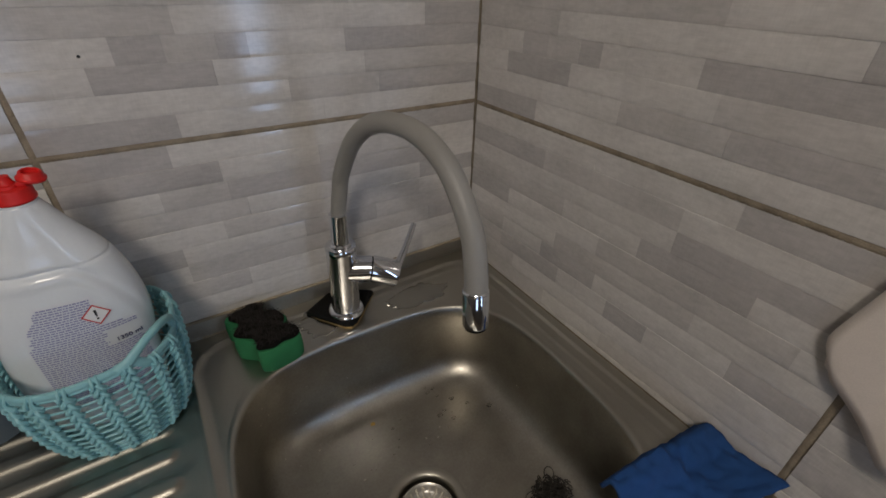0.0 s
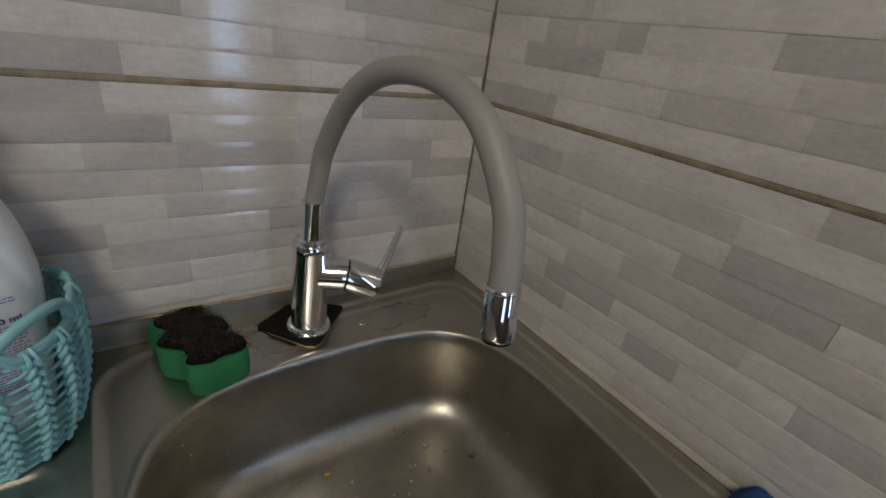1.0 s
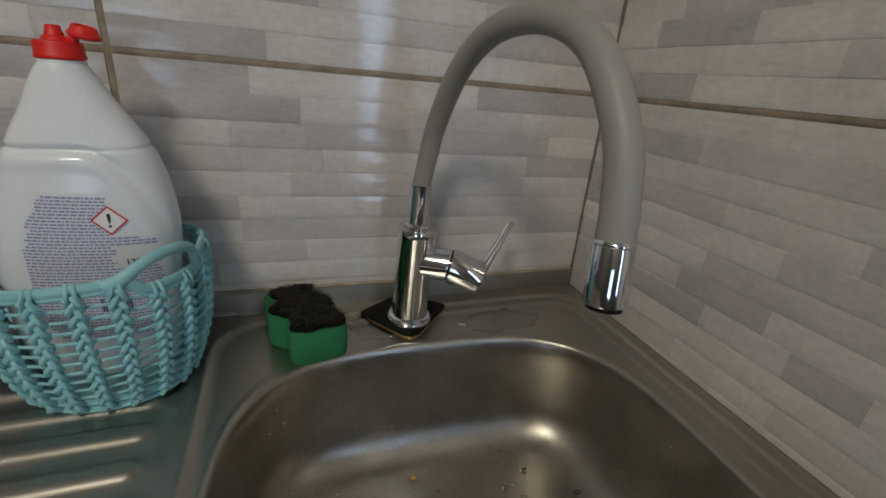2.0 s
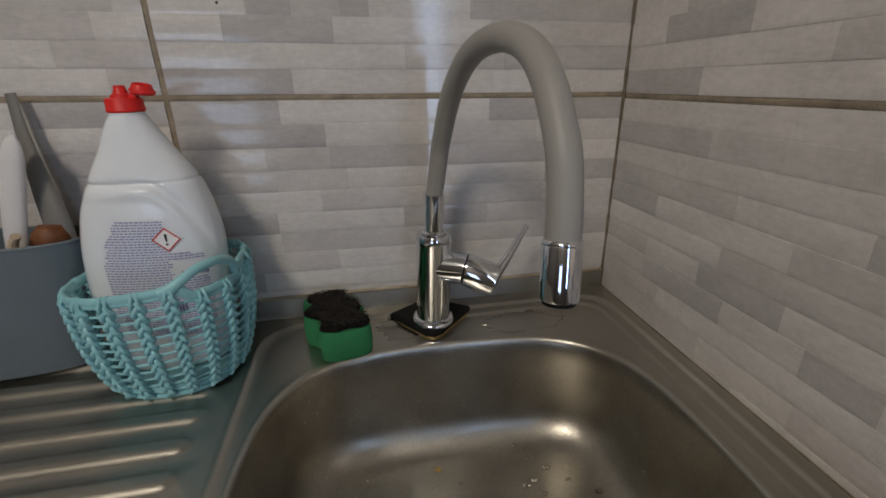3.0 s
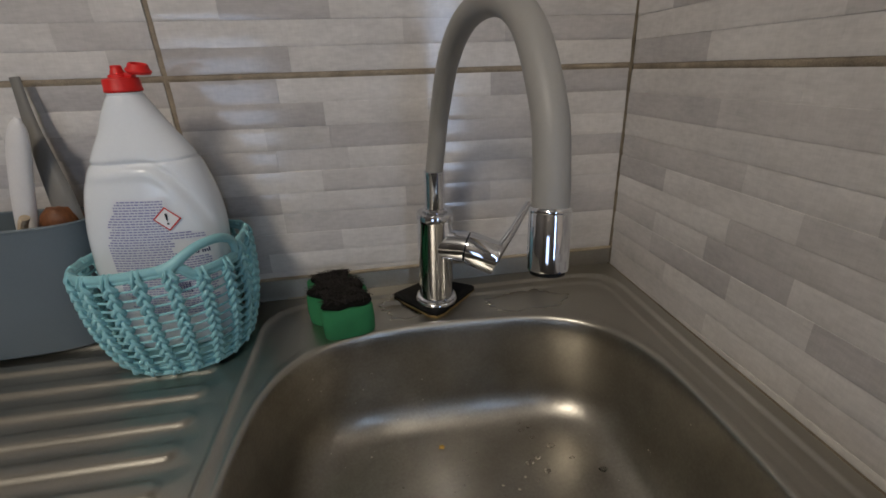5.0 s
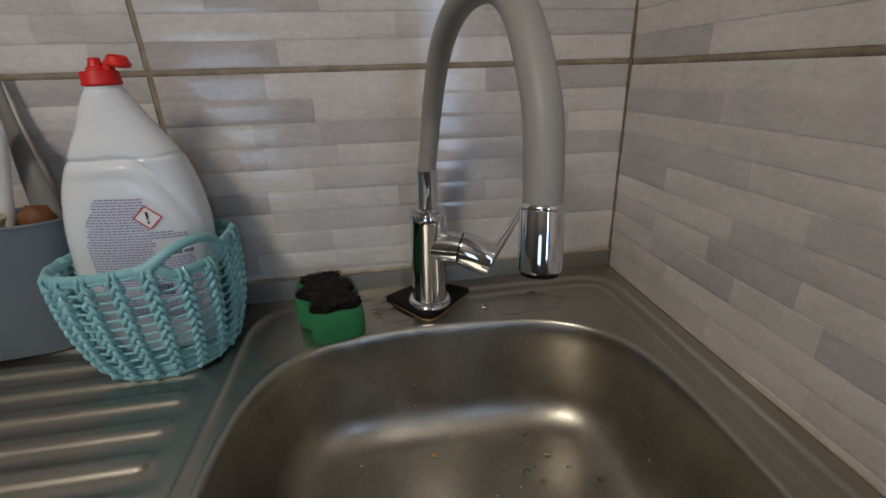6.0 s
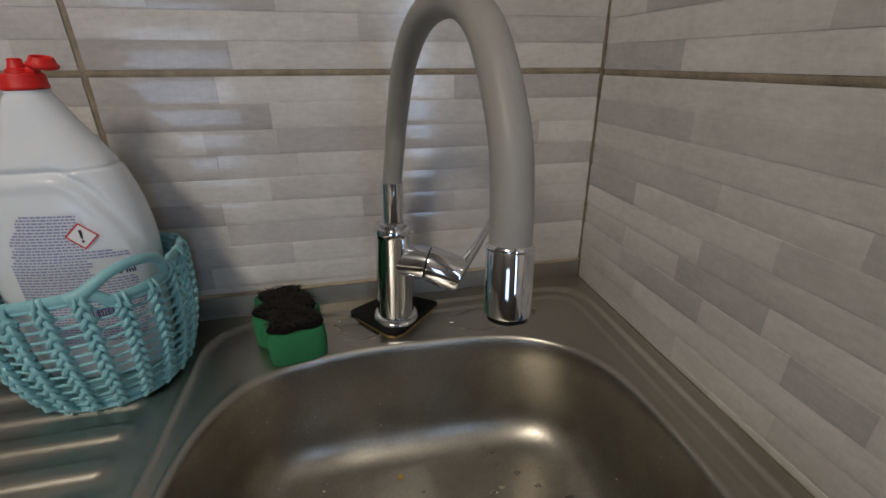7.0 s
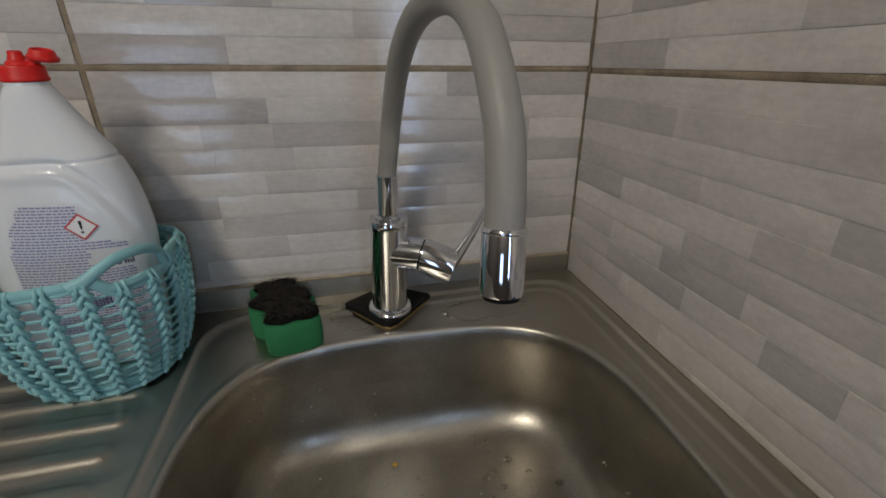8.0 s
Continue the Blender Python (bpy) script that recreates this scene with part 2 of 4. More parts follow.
window = tagged(empty("window_1", (0.11, -2.18, 0.66)), "narrow tall window letting in cool daylight", "window", kind="structure")
for x0, x1, z0, z1 in ((0.052, 0.062, 0.662, 2.078), (0.158, 0.168, 0.662, 2.078), (0.063, 0.157, 0.662, 0.69), (0.063, 0.157, 2.05, 2.078), (0.063, 0.157, 1.30, 1.325)):
    part("window_frame", box((x0, -2.20, z0), (x1, -2.15, z1), 0.003), HANDLE_WHITE, window)
for z0, z1 in ((0.691, 1.299), (1.326, 2.049)):
    pane = part("pane", box((0.063, -2.18, z0), (0.157, -2.176, z1)), GLASS, window)
    pane.visible_shadow = False
# unseen low window, added as the opening for the cool fill lamp
window = tagged(empty("fill_window", (-1.075, -2.18, 0.55)), "unseen low window added for cool daylight fill", "window", kind="structure")
for x0, x1, z0, z1 in ((-1.348, -1.31, 0.552, 1.298), (-0.84, -0.802, 0.552, 1.298), (-1.309, -0.841, 0.552, 0.59), (-1.309, -0.841, 1.26, 1.298)):
    part("window_frame", box((x0, -2.20, z0), (x1, -2.15, z1), 0.003), HANDLE_WHITE, window)
pane = part("pane", box((-1.309, -2.18, 0.591), (-0.841, -2.176, 1.259)), GLASS, window)
pane.visible_shadow = False
tagged(part("backdrop", box((-2.4, -2.9, -0.2), (0.9, -2.89, 2.6)), DAYLIGHT), "pale overcast daylight outside the window", "sky", kind="structure")

pendant = tagged(empty("ceiling_lamp", (-1.04, -1.36, 2.5)), "small round ceiling lamp with a bare glowing bulb", "lamp")
part("ceiling_rose", lathe([(0.01, 2.47), (0.045, 2.475), (0.05, 2.499)], (-1.04, -1.36, 0)), HANDLE_WHITE, pendant)
part("lamp_holder", lathe([(0.018, 2.44), (0.02, 2.45), (0.018, 2.471)], (-1.04, -1.36, 0)), HANDLE_WHITE, pendant)

# ---- tiles: every tile carries ten rows of raised bricks; rows run from the top, as brick ends and tones ----
PRINT_A = [((0.30, "M"), (0.5, "L")), ((0.11, "D"), (0.26, "L"), (0.5, "M")), ((0.09, "L"), (0.40, "M"), (0.5, "L")), ((0.20, "M"), (0.34, "L"), (0.5, "M")),
           ((0.315, "M"), (0.5, "L")), ((0.14, "M"), (0.413, "L"), (0.5, "D")), ((0.085, "L"), (0.127, "D"), (0.174, "M"), (0.203, "D"), (0.308, "L"), (0.5, "D")),
           ((0.061, "L"), (0.166, "D"), (0.33, "L"), (0.5, "M")), ((0.238, "L"), (0.347, "M"), (0.5, "D")), ((0.12, "D"), (0.274, "L"), (0.5, "L"))]
PRINT_B = [((0.103, "D"), (0.331, "L"), (0.5, "D")), ((0.147, "D"), (0.26, "L"), (0.388, "M"), (0.5, "L")), ((0.082, "L"), (0.15, "M"), (0.427, "D"), (0.5, "L")),
           ((0.09, "M"), (0.167, "M"), (0.402, "L"), (0.5, "D")), ((0.135, "L"), (0.40, "M"), (0.5, "L")), ((0.085, "D"), (0.228, "L"), (0.33, "D"), (0.5, "M")),
           ((0.085, "L"), (0.27, "M"), (0.416, "M"), (0.5, "D")), ((0.148, "M"), (0.35, "L"), (0.5, "L")), ((0.06, "D"), (0.28, "L"), (0.5, "L")), ((0.2, "L"), (0.5, "L"))]
PRINT_C = [((0.223, "L"), (0.379, "L"), (0.5, "D")), ((0.148, "D"), (0.333, "M"), (0.5, "L")), ((0.20, "L"), (0.333, "L"), (0.5, "D")),
           ((0.19, "M"), (0.299, "L"), (0.379, "D"), (0.416, "D"), (0.5, "L")), ((0.089, "D"), (0.25, "L"), (0.46, "M"), (0.5, "L")), ((0.185, "L"), (0.376, "M"), (0.5, "L")),
           ((0.082, "M"), (0.163, "L"), (0.256, "D"), (0.421, "L"), (0.5, "D")), ((0.082, "M"), (0.20, "D"), (0.28, "L"), (0.336, "D"), (0.5, "L")),
           ((0.112, "M"), (0.30, "L"), (0.5, "L")), ((0.181, "M"), (0.284, "L"), (0.5, "M"))]
PRINT_D = [((0.2, "L"), (0.5, "M")), ((0.31, "M"), (0.5, "L")), ((0.12, "D"), (0.36, "L"), (0.5, "M")), ((0.27, "L"), (0.5, "L")), ((0.16, "M"), (0.39, "L"), (0.5, "D")),
           ((0.22, "L"), (0.45, "M"), (0.5, "L")), ((0.30, "L"), (0.47, "M"), (0.5, "L")), ((0.22, "L"), (0.449, "M"), (0.5, "L")), ((0.18, "M"), (0.409, "L"), (0.5, "M")), ((0.25, "L"), (0.45, "L"), (0.5, "M"))]
TONES = {"L": LIGHT, "M": MID, "D": DARK}
ROW = 0.0243
WIDE = 0.4945


def on_back(u, v, d):
    """A point on the tiled back wall: u along it from the far tile joint, v above the main joint, d out of it."""
    return Vector((u, -d, 1.156 - 0.016 * u + v))


def on_right(u, v, d):
    return Vector((-d, -u, 1.1545 + 0.018 * u + v))


def slab(place, u0, u1, v0, v1, d0, d1, inset=0.0, lean=0.0):
    """A flat piece on a wall: its front inset a little, its lower edge prouder by lean."""
    bm = bmesh.new()
    back = [bm.verts.new(place(u, v, d0)) for u, v in ((u0, v0), (u1, v0), (u1, v1), (u0, v1))]
    front = [bm.verts.new(place(u, v, d)) for u, v, d in ((u0 + inset, v0 + inset, d1 + lean), (u1 - inset, v0 + inset, d1 + lean), (u1 - inset, v1 - inset, d1), (u0 + inset, v1 - inset, d1))]
    bm.faces.new(front)
    for i in range(4):
        j = (i + 1) % 4
        bm.faces.new((back[i], back[j], front[j], front[i]))
    return bm


def brick(place, u0, u1, v0, v1, lift, swell):
    """A brick of the tile's relief: its face swells gently between a soft upper and a soft lower edge."""
    bm = bmesh.new()
    levels = [(v0, lift), (v0 + 0.0016, lift + 0.55 * swell), (v0 + 0.0050, lift + swell), (v1 - 0.0070, lift + 0.9 * swell), (v1 - 0.0022, lift + 0.5 * swell), (v1, lift)]
    low = [bm.verts.new(place(u, v0, -0.0006)) for u in (u0, u1)]
    rows = [[bm.verts.new(place(u, v, d)) for u in (u0, u1)] for v, d in levels]
    high = [bm.verts.new(place(u, v1, -0.0006)) for u in (u0, u1)]
    for a, b in zip([low] + rows, rows + [high]):
        bm.faces.new((a[0], a[1], b[1], b[0]))
    for e in (0, 1):
        bm.faces.new([low[e]] + [r[e] for r in rows] + [high[e]])
    return bm


rng = random.Random(4)


def tile(parent, place, u0, v_top, rows=None, wide=WIDE, relief=1.0):
    count = max(10, len(rows or ()))
    t = part("tile", slab(place, u0, u0 + wide, v_top - count * ROW, v_top, -0.0085, -0.0006, 0.0003), TILE_BODY, parent, smooth=False)
    for k, row in enumerate(rows or ()):
        start = 0.0
        for end, tone in row:
            stop = min(end, wide) - 0.00005
            if stop - start < 0.004:
                continue
            lift = 0.0002 * rng.random() + 0.0004 * ((k * 5) % 3)
            v1 = v_top - k * ROW - 0.0001
            part("brick", brick(place, u0 + start + 0.00005, u0 + stop, v1 - ROW, v1, lift, relief * (0.0002 + 0.0006 * rng.random())), TONES[tone], t)
            start = stop + 0.00005


grout_back = part("grout", slab(on_back, -2.39, -0.001, -0.262, 0.75, -0.0088, -0.0024), GROUT, wall_back, "dirty brown grout", smooth=False)
grout_right = part("grout", slab(on_right, 0.0, 1.045, -0.29, 0.75, -0.0088, -0.0024), GROUT, wall_right, "dirty brown grout", smooth=False)
TOP = 10 * ROW + 0.003
for u0, low, high in ((-0.4965, PRINT_B, PRINT_A), (-0.9965, PRINT_C, PRINT_D), (-1.4965, None, None), (-1.9965, None, None)):
    tile(wall_back, on_back, u0, -0.003, low, relief=1.35)
    tile(wall_back, on_back, u0, TOP, high)
    tile(wall_back, on_back, u0, TOP + 10 * ROW + 0.006)
for u0, low, high in ((0.0035, PRINT_C + [((0.23, "M"), (0.5, "L"))], PRINT_A), (0.5045, PRINT_B + [((0.3, "L"), (0.5, "M"))], PRINT_D)):
    tile(wall_right, on_right, u0, -0.003, low, relief=1.0)
    tile(wall_right, on_right, u0, TOP, high, relief=0.6)
    tile(wall_right, on_right, u0, TOP + 10 * ROW + 0.006)
# uneven grout, smeared over the tiles' edges
def joint(parent, place, a, b, seed):
    n = max(20, int(((b[0] - a[0]) ** 2 + (b[1] - a[1]) ** 2) ** 0.5 / 0.002))
    line, thick = [], []
    for i in range(n + 1):
        t = i / n
        wob = noise.noise((seed, 55 * t * n * 0.002, 0))
        line.append(place(a[0] + (b[0] - a[0]) * t + 0.0004 * wob, a[1] + (b[1] - a[1]) * t + 0.0004 * wob, -0.0008))
        thick.append(0.0031 + 0.0012 * noise.noise((seed + 7, 190 * t * n * 0.002, 3)) + 0.0009 * noise.noise((seed + 3, 420 * t * n * 0.002, 1)))
    part("joint", tube(line, thick, 8, flat=0.26, side=(place(a[0], a[1], 0) - place(a[0] + (b[1] - a[1]), a[1] + (b[0] - a[0]), 0)).normalized()), GROUT, parent, "uneven dirty grout line")


joint(wall_back, on_back, (-1.49, 0.0), (-0.004, 0.0), 1)
joint(wall_back, on_back, (-0.4993, -0.245), (-0.4993, 0.25), 2)
joint(wall_back, on_back, (-0.9993, -0.245), (-0.9993, 0.25), 5)
joint(wall_right, on_right, (0.004, 0.0), (0.99, 0.0), 3)
joint(wall_right, on_right, (0.5012, -0.24), (0.5012, 0.25), 4)
# the bead of dirty grout in the corner
path = [Vector((-0.0012 + 0.0006 * noise.noise((0, 0, 40 * z)), -0.0012 + 0.0006 * noise.noise((3, 0, 40 * z)), z)) for z in [0.905 + 0.01 * i for i in range(95)]]
tagged(part("trim", tube(path, 0.0019, 8), DARK_SEAL), "dirty brown grout line in the tiled corner", "trim", kind="structure")

# ---- sink ----
DECK = 0.9055
CX, CY, HA, HB = -0.240, -0.285, 0.1895, 0.1895


def deck_z(x, y):
    """The pressed relief of the steel deck."""
    h = 0.0
    # pressed surround of the bowl: rounded rectangle
    x0, x1, y0, y1, r = -0.443, -0.0115, -0.535, -0.021, 0.050
    qx = abs(x - (x0 + x1) / 2) - (x1 - x0) / 2 + r
    qy = abs(y - (y0 + y1) / 2) - (y1 - y0) / 2 + r
    d = math.hypot(max(qx, 0), max(qy, 0)) + min(max(qx, qy), 0) - r
    left = sstep(-0.30, -0.40, x)
    h += left * (0.0013 * math.exp(-(d / 0.0030) ** 2) - 0.0020 * sstep(0.002, -0.012, d))
    h += (1 - left) * (0.0027 - 0.0031 * sstep(-0.0030, -0.0085, d) - 0.0016 * sstep(-0.0190, -0.0240, d))
    # draining ridges
    if x < -0.45:
        for i in range(10):
            yc = -0.060 - 0.0343 * i
            far = max(0.0, x + 0.478, -0.80 - x)
            h += 0.0030 * sstep(0.0115, 0.0045, math.hypot(y - yc, far))
            h -= 0.0012 * math.exp(-((math.hypot(y - yc - 0.017, max(0.0, x + 0.466))) / 0.008) ** 2)
    return DECK + h


def rect_point(c, s, x0, x1, y0, y1):
    k = min(((x1 if c > 0 else x0) - CX) / c if abs(c) > 1e-9 else 9, ((y1 if s > 0 else y0) - CY) / s if abs(s) > 1e-9 else 9)
    return CX + k * c, CY + k * s


sink = tagged(empty("sink_unit", (-0.43, -0.27, DECK)), "stainless steel kitchen sink with ribbed drainer, wet and stained", "sink")
SIDES = 320
ASKEW = radians(-1.2)
rings = []
# bowl, from the drain outwards: share of the rim's size, height, squareness
PROFILE = [(0.262, 0.7730, 2.0), (0.30, 0.7735, 2.0), (0.40, 0.7742, 2.3), (0.52, 0.7752, 2.8), (0.64, 0.7765, 3.3), (0.72, 0.7782, 3.7), (0.78, 0.7812, 4.0), (0.82, 0.7848, 4.2),
           (0.855, 0.7900, 4.3), (0.885, 0.7965, 4.3), (0.908, 0.8040, 4.3), (0.926, 0.813, 4.25), (0.94, 0.824, 4.1), (0.951, 0.838, 3.9), (0.961, 0.856, 3.7), (0.970, 0.876, 3.5), (0.976, 0.888, 3.3),
           (0.981, 0.8960, 3.3), (0.987, 0.9003, 3.3), (0.994, 0.9028, 3.3), (1.003, 0.9040, 3.3), (1.012, 0.9042, 3.3)]
for k, z, power in PROFILE:
    ring = oval(CX - 0.0095 * sstep(0.75, 0.30, k), CY, z, HA * k, HB * k, power, SIDES)
    # the bowl sits a little askew to the wall
    rings.append([Vector((CX + (p.x - CX) * math.cos(ASKEW) - (p.y - CY) * math.sin(ASKEW), CY + (p.x - CX) * math.sin(ASKEW) + (p.y - CY) * math.cos(ASKEW), p.z)) for p in ring])
edge = rings[-1]
STEPS = 64
for i in range(1, STEPS + 1):
    f = i / STEPS
    ring = []
    for p in edge:
        c, s = p.x - CX, p.y - CY
        n = math.hypot(c, s)
        qx, qy = rect_point(c / n, s / n, -0.455, -0.0016, -0.52, -0.004)
        x, y = p.x + (qx - p.x) * f, p.y + (qy - p.y) * f
        ring.append(Vector((x, y, p.z + (deck_z(x, y) - p.z) * sstep(0.0, 0.12, f))))
    rings.append(ring)
basin = part("basin", loft(rings, cap=(False, False)), STEEL, sink)
# faces below the rim take the copy with shade in its colour
basin.data.materials.append(BASIN)
for p in basin.data.polygons:
    p.material_index = 1 if p.center.z < 0.8985 else 0
# drainer, upstand and front apron
bm = bmesh.new()
NX, NY = 150, 300
grid = [[bm.verts.new((x, y, deck_z(x, y))) for y in [-0.52 + 0.516 * j / NY for j in range(NY + 1)]] for x in [-0.86 + 0.405 * i / NX for i in range(NX + 1)]]
for i in range(NX):
    for j in range(NY):
        bm.faces.new((grid[i][j], grid[i + 1][j], grid[i + 1][j + 1], grid[i][j + 1]))
part("drainer", bm, STEEL, sink, "ribbed steel draining board")
rows = []
for y, z in ((-0.0042, DECK - 0.0004), (-0.0034, 0.9065), (-0.0030, 0.910), (-0.0026, 0.929), (-0.0020, 0.9305), (-0.0012, 0.9305)):
    rows.append([Vector((-0.86 + 0.8584 * i / 40, y, z - 0.004 * i / 40 * (z > 0.92) + 0.003 * (z > 0.92))) for i in range(41)])
part("upstand", loft(rows, closed=False), UPSTAND, sink, "low steel upstand against the tiles")
rows = []
for y, z in ((-0.519, DECK - 0.0002), (-0.524, DECK - 0.001), (-0.527, DECK - 0.005), (-0.527, 0.866)):
    rows.append([Vector((-0.86 + 0.8584 * i / 20, y, z)) for i in range(21)])
part("front_edge", loft(rows, closed=False), STEEL, sink)
# waste
drain = part("drain_flange", lathe([(0.0500, 0.7738), (0.0495, 0.7752), (0.0470, 0.7758), (0.0440, 0.7748), (0.0405, 0.7738), (0.0390, 0.7725), (0.0380, 0.768), (0.0375, 0.755), (0.03, 0.752), (0.004, 0.751)],
                                   (-0.2495, -0.284, 0), sides=64, cap=(False, True)), STEEL, sink, "round steel waste flange")
strain = part("strainer", lathe([(0.0330, 0.764), (0.0338, 0.7675), (0.0325, 0.7690), (0.0295, 0.7672), (0.0275, 0.7630), (0.024, 0.7600), (0.012, 0.7592), (0.009, 0.7640), (0.005, 0.770), (0.001, 0.771)],
                                (-0.2495, -0.284, 0), sides=48, cap=(False, True)), STRAINER, drain, "metal strainer basket")
for i in range(20):
    a = 2 * math.pi * i / 20
    c, s = math.cos(a), math.sin(a)
    rib = tube([Vector((-0.2495 + r * c, -0.284 + r * s, z)) for r, z in ((0.0115, 0.7602), (0.019, 0.7612), (0.0255, 0.7635), (0.0285, 0.767))], 0.0014, 6)
    part("rib", rib, LIME, drain)
# yellowed sealant lines where the steel meets the tiles
path = [Vector((-0.86 + 0.857 * i / 60, -0.0030 - 0.0005 * noise.noise((0, 9, i * 0.8)), 0.9350 - 0.004 * i / 60)) for i in range(61)]
tagged(part("trim", tube(path, 0.0022, 8), SILICONE), "yellowed sealant line along the steel upstand", "trim", kind="structure")
# at the right wall the colour holds grime and the contact shadow together
path = [Vector((-0.0030 - 0.0005 * noise.noise((0, 5, i * 0.8)), -0.003 - 0.52 * i / 60, 0.9068)) for i in range(61)]
tagged(part("trim", tube(path, 0.0019, 8), DARK_SEAL), "brown stained sealant line, contact shadow in its colour, between sink and tiles", "trim", kind="structure")
path = [Vector((-0.004 - 0.42 * i / 40, -0.0046, DECK + 0.0008)) for i in range(41)]
tagged(part("trim", tube(path, 0.0012, 6), SILICONE), "thin grimy line at the foot of the upstand", "trim", kind="structure")
# the cupboard that carries the sink
cup = tagged(empty("sink_cabinet", (-0.43, -0.26, 0)), "brown wooden cabinet carrying the sink", "cabinet")
bm = box((-0.858, -0.50, 0.1), (-0.84, -0.012, 0.862))
box((-0.03, -0.50, 0.1), (-0.012, -0.012, 0.862), bm=bm)
box((-0.839, -0.50, 0.1), (-0.031, -0.012, 0.118), bm=bm)
box((-0.839, -0.026, 0.119), (-0.031, -0.012, 0.862), bm=bm)
box((-0.839, -0.45, 0.0), (-0.031, -0.43, 0.099), bm=bm)
box((-0.858, -0.50, 0.8625), (-0.84, -0.012, 0.900), bm=bm)
box((-0.03, -0.50, 0.8625), (-0.012, -0.012, 0.900), bm=bm)
part("body", bm, CABINET, cup, smooth=False)
for x0, x1 in ((-0.858, -0.437), (-0.433, -0.012)):
    part("door", box((x0, -0.52, 0.11), (x1, -0.502, 0.86), 0.002), CABINET, cup)

# ---- tap ----
tap = tagged(empty("kitchen_tap", (-0.245, -0.052, DECK)), "chrome single-lever kitchen tap with a bent grey flexible spout", "tap")
plan = [Vector((-0.2958, -0.0290)), Vector((-0.2500, -0.0915)), Vector((-0.1930, -0.0320)), Vector((-0.2450, 0.012))]
mid = sum(plan, Vector((0, 0))) / 4


def diamond(z, k, cut):
    out = []
    for i, p in enumerate(plan):
        a, b = plan[i - 1], plan[(i + 1) % 4]
        c = cut * (0.35, 1.7, 0.35, 2.2)[i]
        for q in (p + (a - p) * c, p + (a - p) * c * 0.3 + (b - p) * c * 0.3, p + (b - p) * c):
            w = mid + (q - mid) * k
            out.append(Vector((w.x, min(w.y, -0.0062), z)))
    return out


part("plate_trim", loft([diamond(0.9032, 0.995, 0.1), diamond(0.9054, 1.0, 0.1), diamond(0.9058, 0.99, 0.1)]), GOLD, tap, "worn gilt lower edge")
part("base_plate", loft([diamond(0.9059, 0.985, 0.1), diamond(0.9095, 0.990, 0.1), diamond(0.9112, 0.955, 0.11), diamond(0.9118, 0.86, 0.12)]), BLACK, tap, "black glossy diamond base plate")
# the body leans a little towards the bowl
FOOT = Vector((-0.2450, -0.0542, 0.9120))
LEAN = Vector((0.0042, -0.0034, 0.152)).normalized()
part("base_ring", lathe([(0.019, 0.0), (0.0238, 0.0002), (0.0242, 0.0016), (0.0238, 0.0030), (0.0226, 0.0040), (0.0228, 0.0056), (0.0212, 0.0070), (0.0192, 0.0074)], FOOT, LEAN, 48), CHROME, tap)
part("body", lathe([(0.0194, 0.0076), (0.0194, 0.098), (0.0200, 0.0990), (0.0200, 0.1055), (0.0190, 0.1078), (0.0135, 0.1086)], FOOT, LEAN, 48), CHROME, tap)
part("collar", lathe([(0.0138, 0.1087), (0.0139, 0.1108), (0.0118, 0.1126)], FOOT, LEAN), CHROME, tap)
part("pipe", lathe([(0.0109, 0.1127), (0.0109, 0.1500), (0.0113, 0.1504), (0.0113, 0.1528), (0.0098, 0.1532)], FOOT, LEAN), CHROME, tap)
arm = FOOT + LEAN * 0.0700
aim = Vector((0.88, -0.47, 0.0)).normalized()
aim2 = Vector((0.0300, -0.0105, -0.0130)).normalized()
neck = arm + aim * 0.0372
bisect = (aim + aim2).normalized()


def discs(rows, bm=None, sides=44):
    """A skin over round sections: each a place, a direction and a radius."""
    side = Vector((0, 0, 1))
    rings = []
    for at, to, r in rows:
        u = (side - to * side.dot(to)).normalized()
        w = to.cross(u)
        rings.append([at + r * (math.cos(2 * math.pi * i / sides) * u + math.sin(2 * math.pi * i / sides) * w) for i in range(sides)])
    return loft(rings, bm)


part("valve_arm", discs([(arm + aim * 0.006, aim, 0.0172), (arm + aim * 0.030, aim, 0.0173), (neck - aim * 0.0030, bisect, 0.0174), (neck - aim * 0.0014, bisect, 0.0173), (neck - aim * 0.0008, bisect, 0.0166)]), CHROME, tap)
part("seam", discs([(neck - aim * 0.0009, bisect, 0.0164), (neck + aim2 * 0.0006, bisect, 0.0164)]), BLACK, tap)
part("lever_head", discs([(neck + aim2 * 0.0004, bisect, 0.0167), (neck + aim2 * 0.0009, bisect, 0.0177), (neck + aim2 * 0.0024, bisect, 0.0181), (neck + aim2 * 0.015, aim2, 0.0184), (neck + aim2 * 0.0325, aim2, 0.0188),
                          (neck + aim2 * 0.0344, aim2, 0.0183), (neck + aim2 * 0.0350, aim2, 0.0168)]), CHROME, tap)
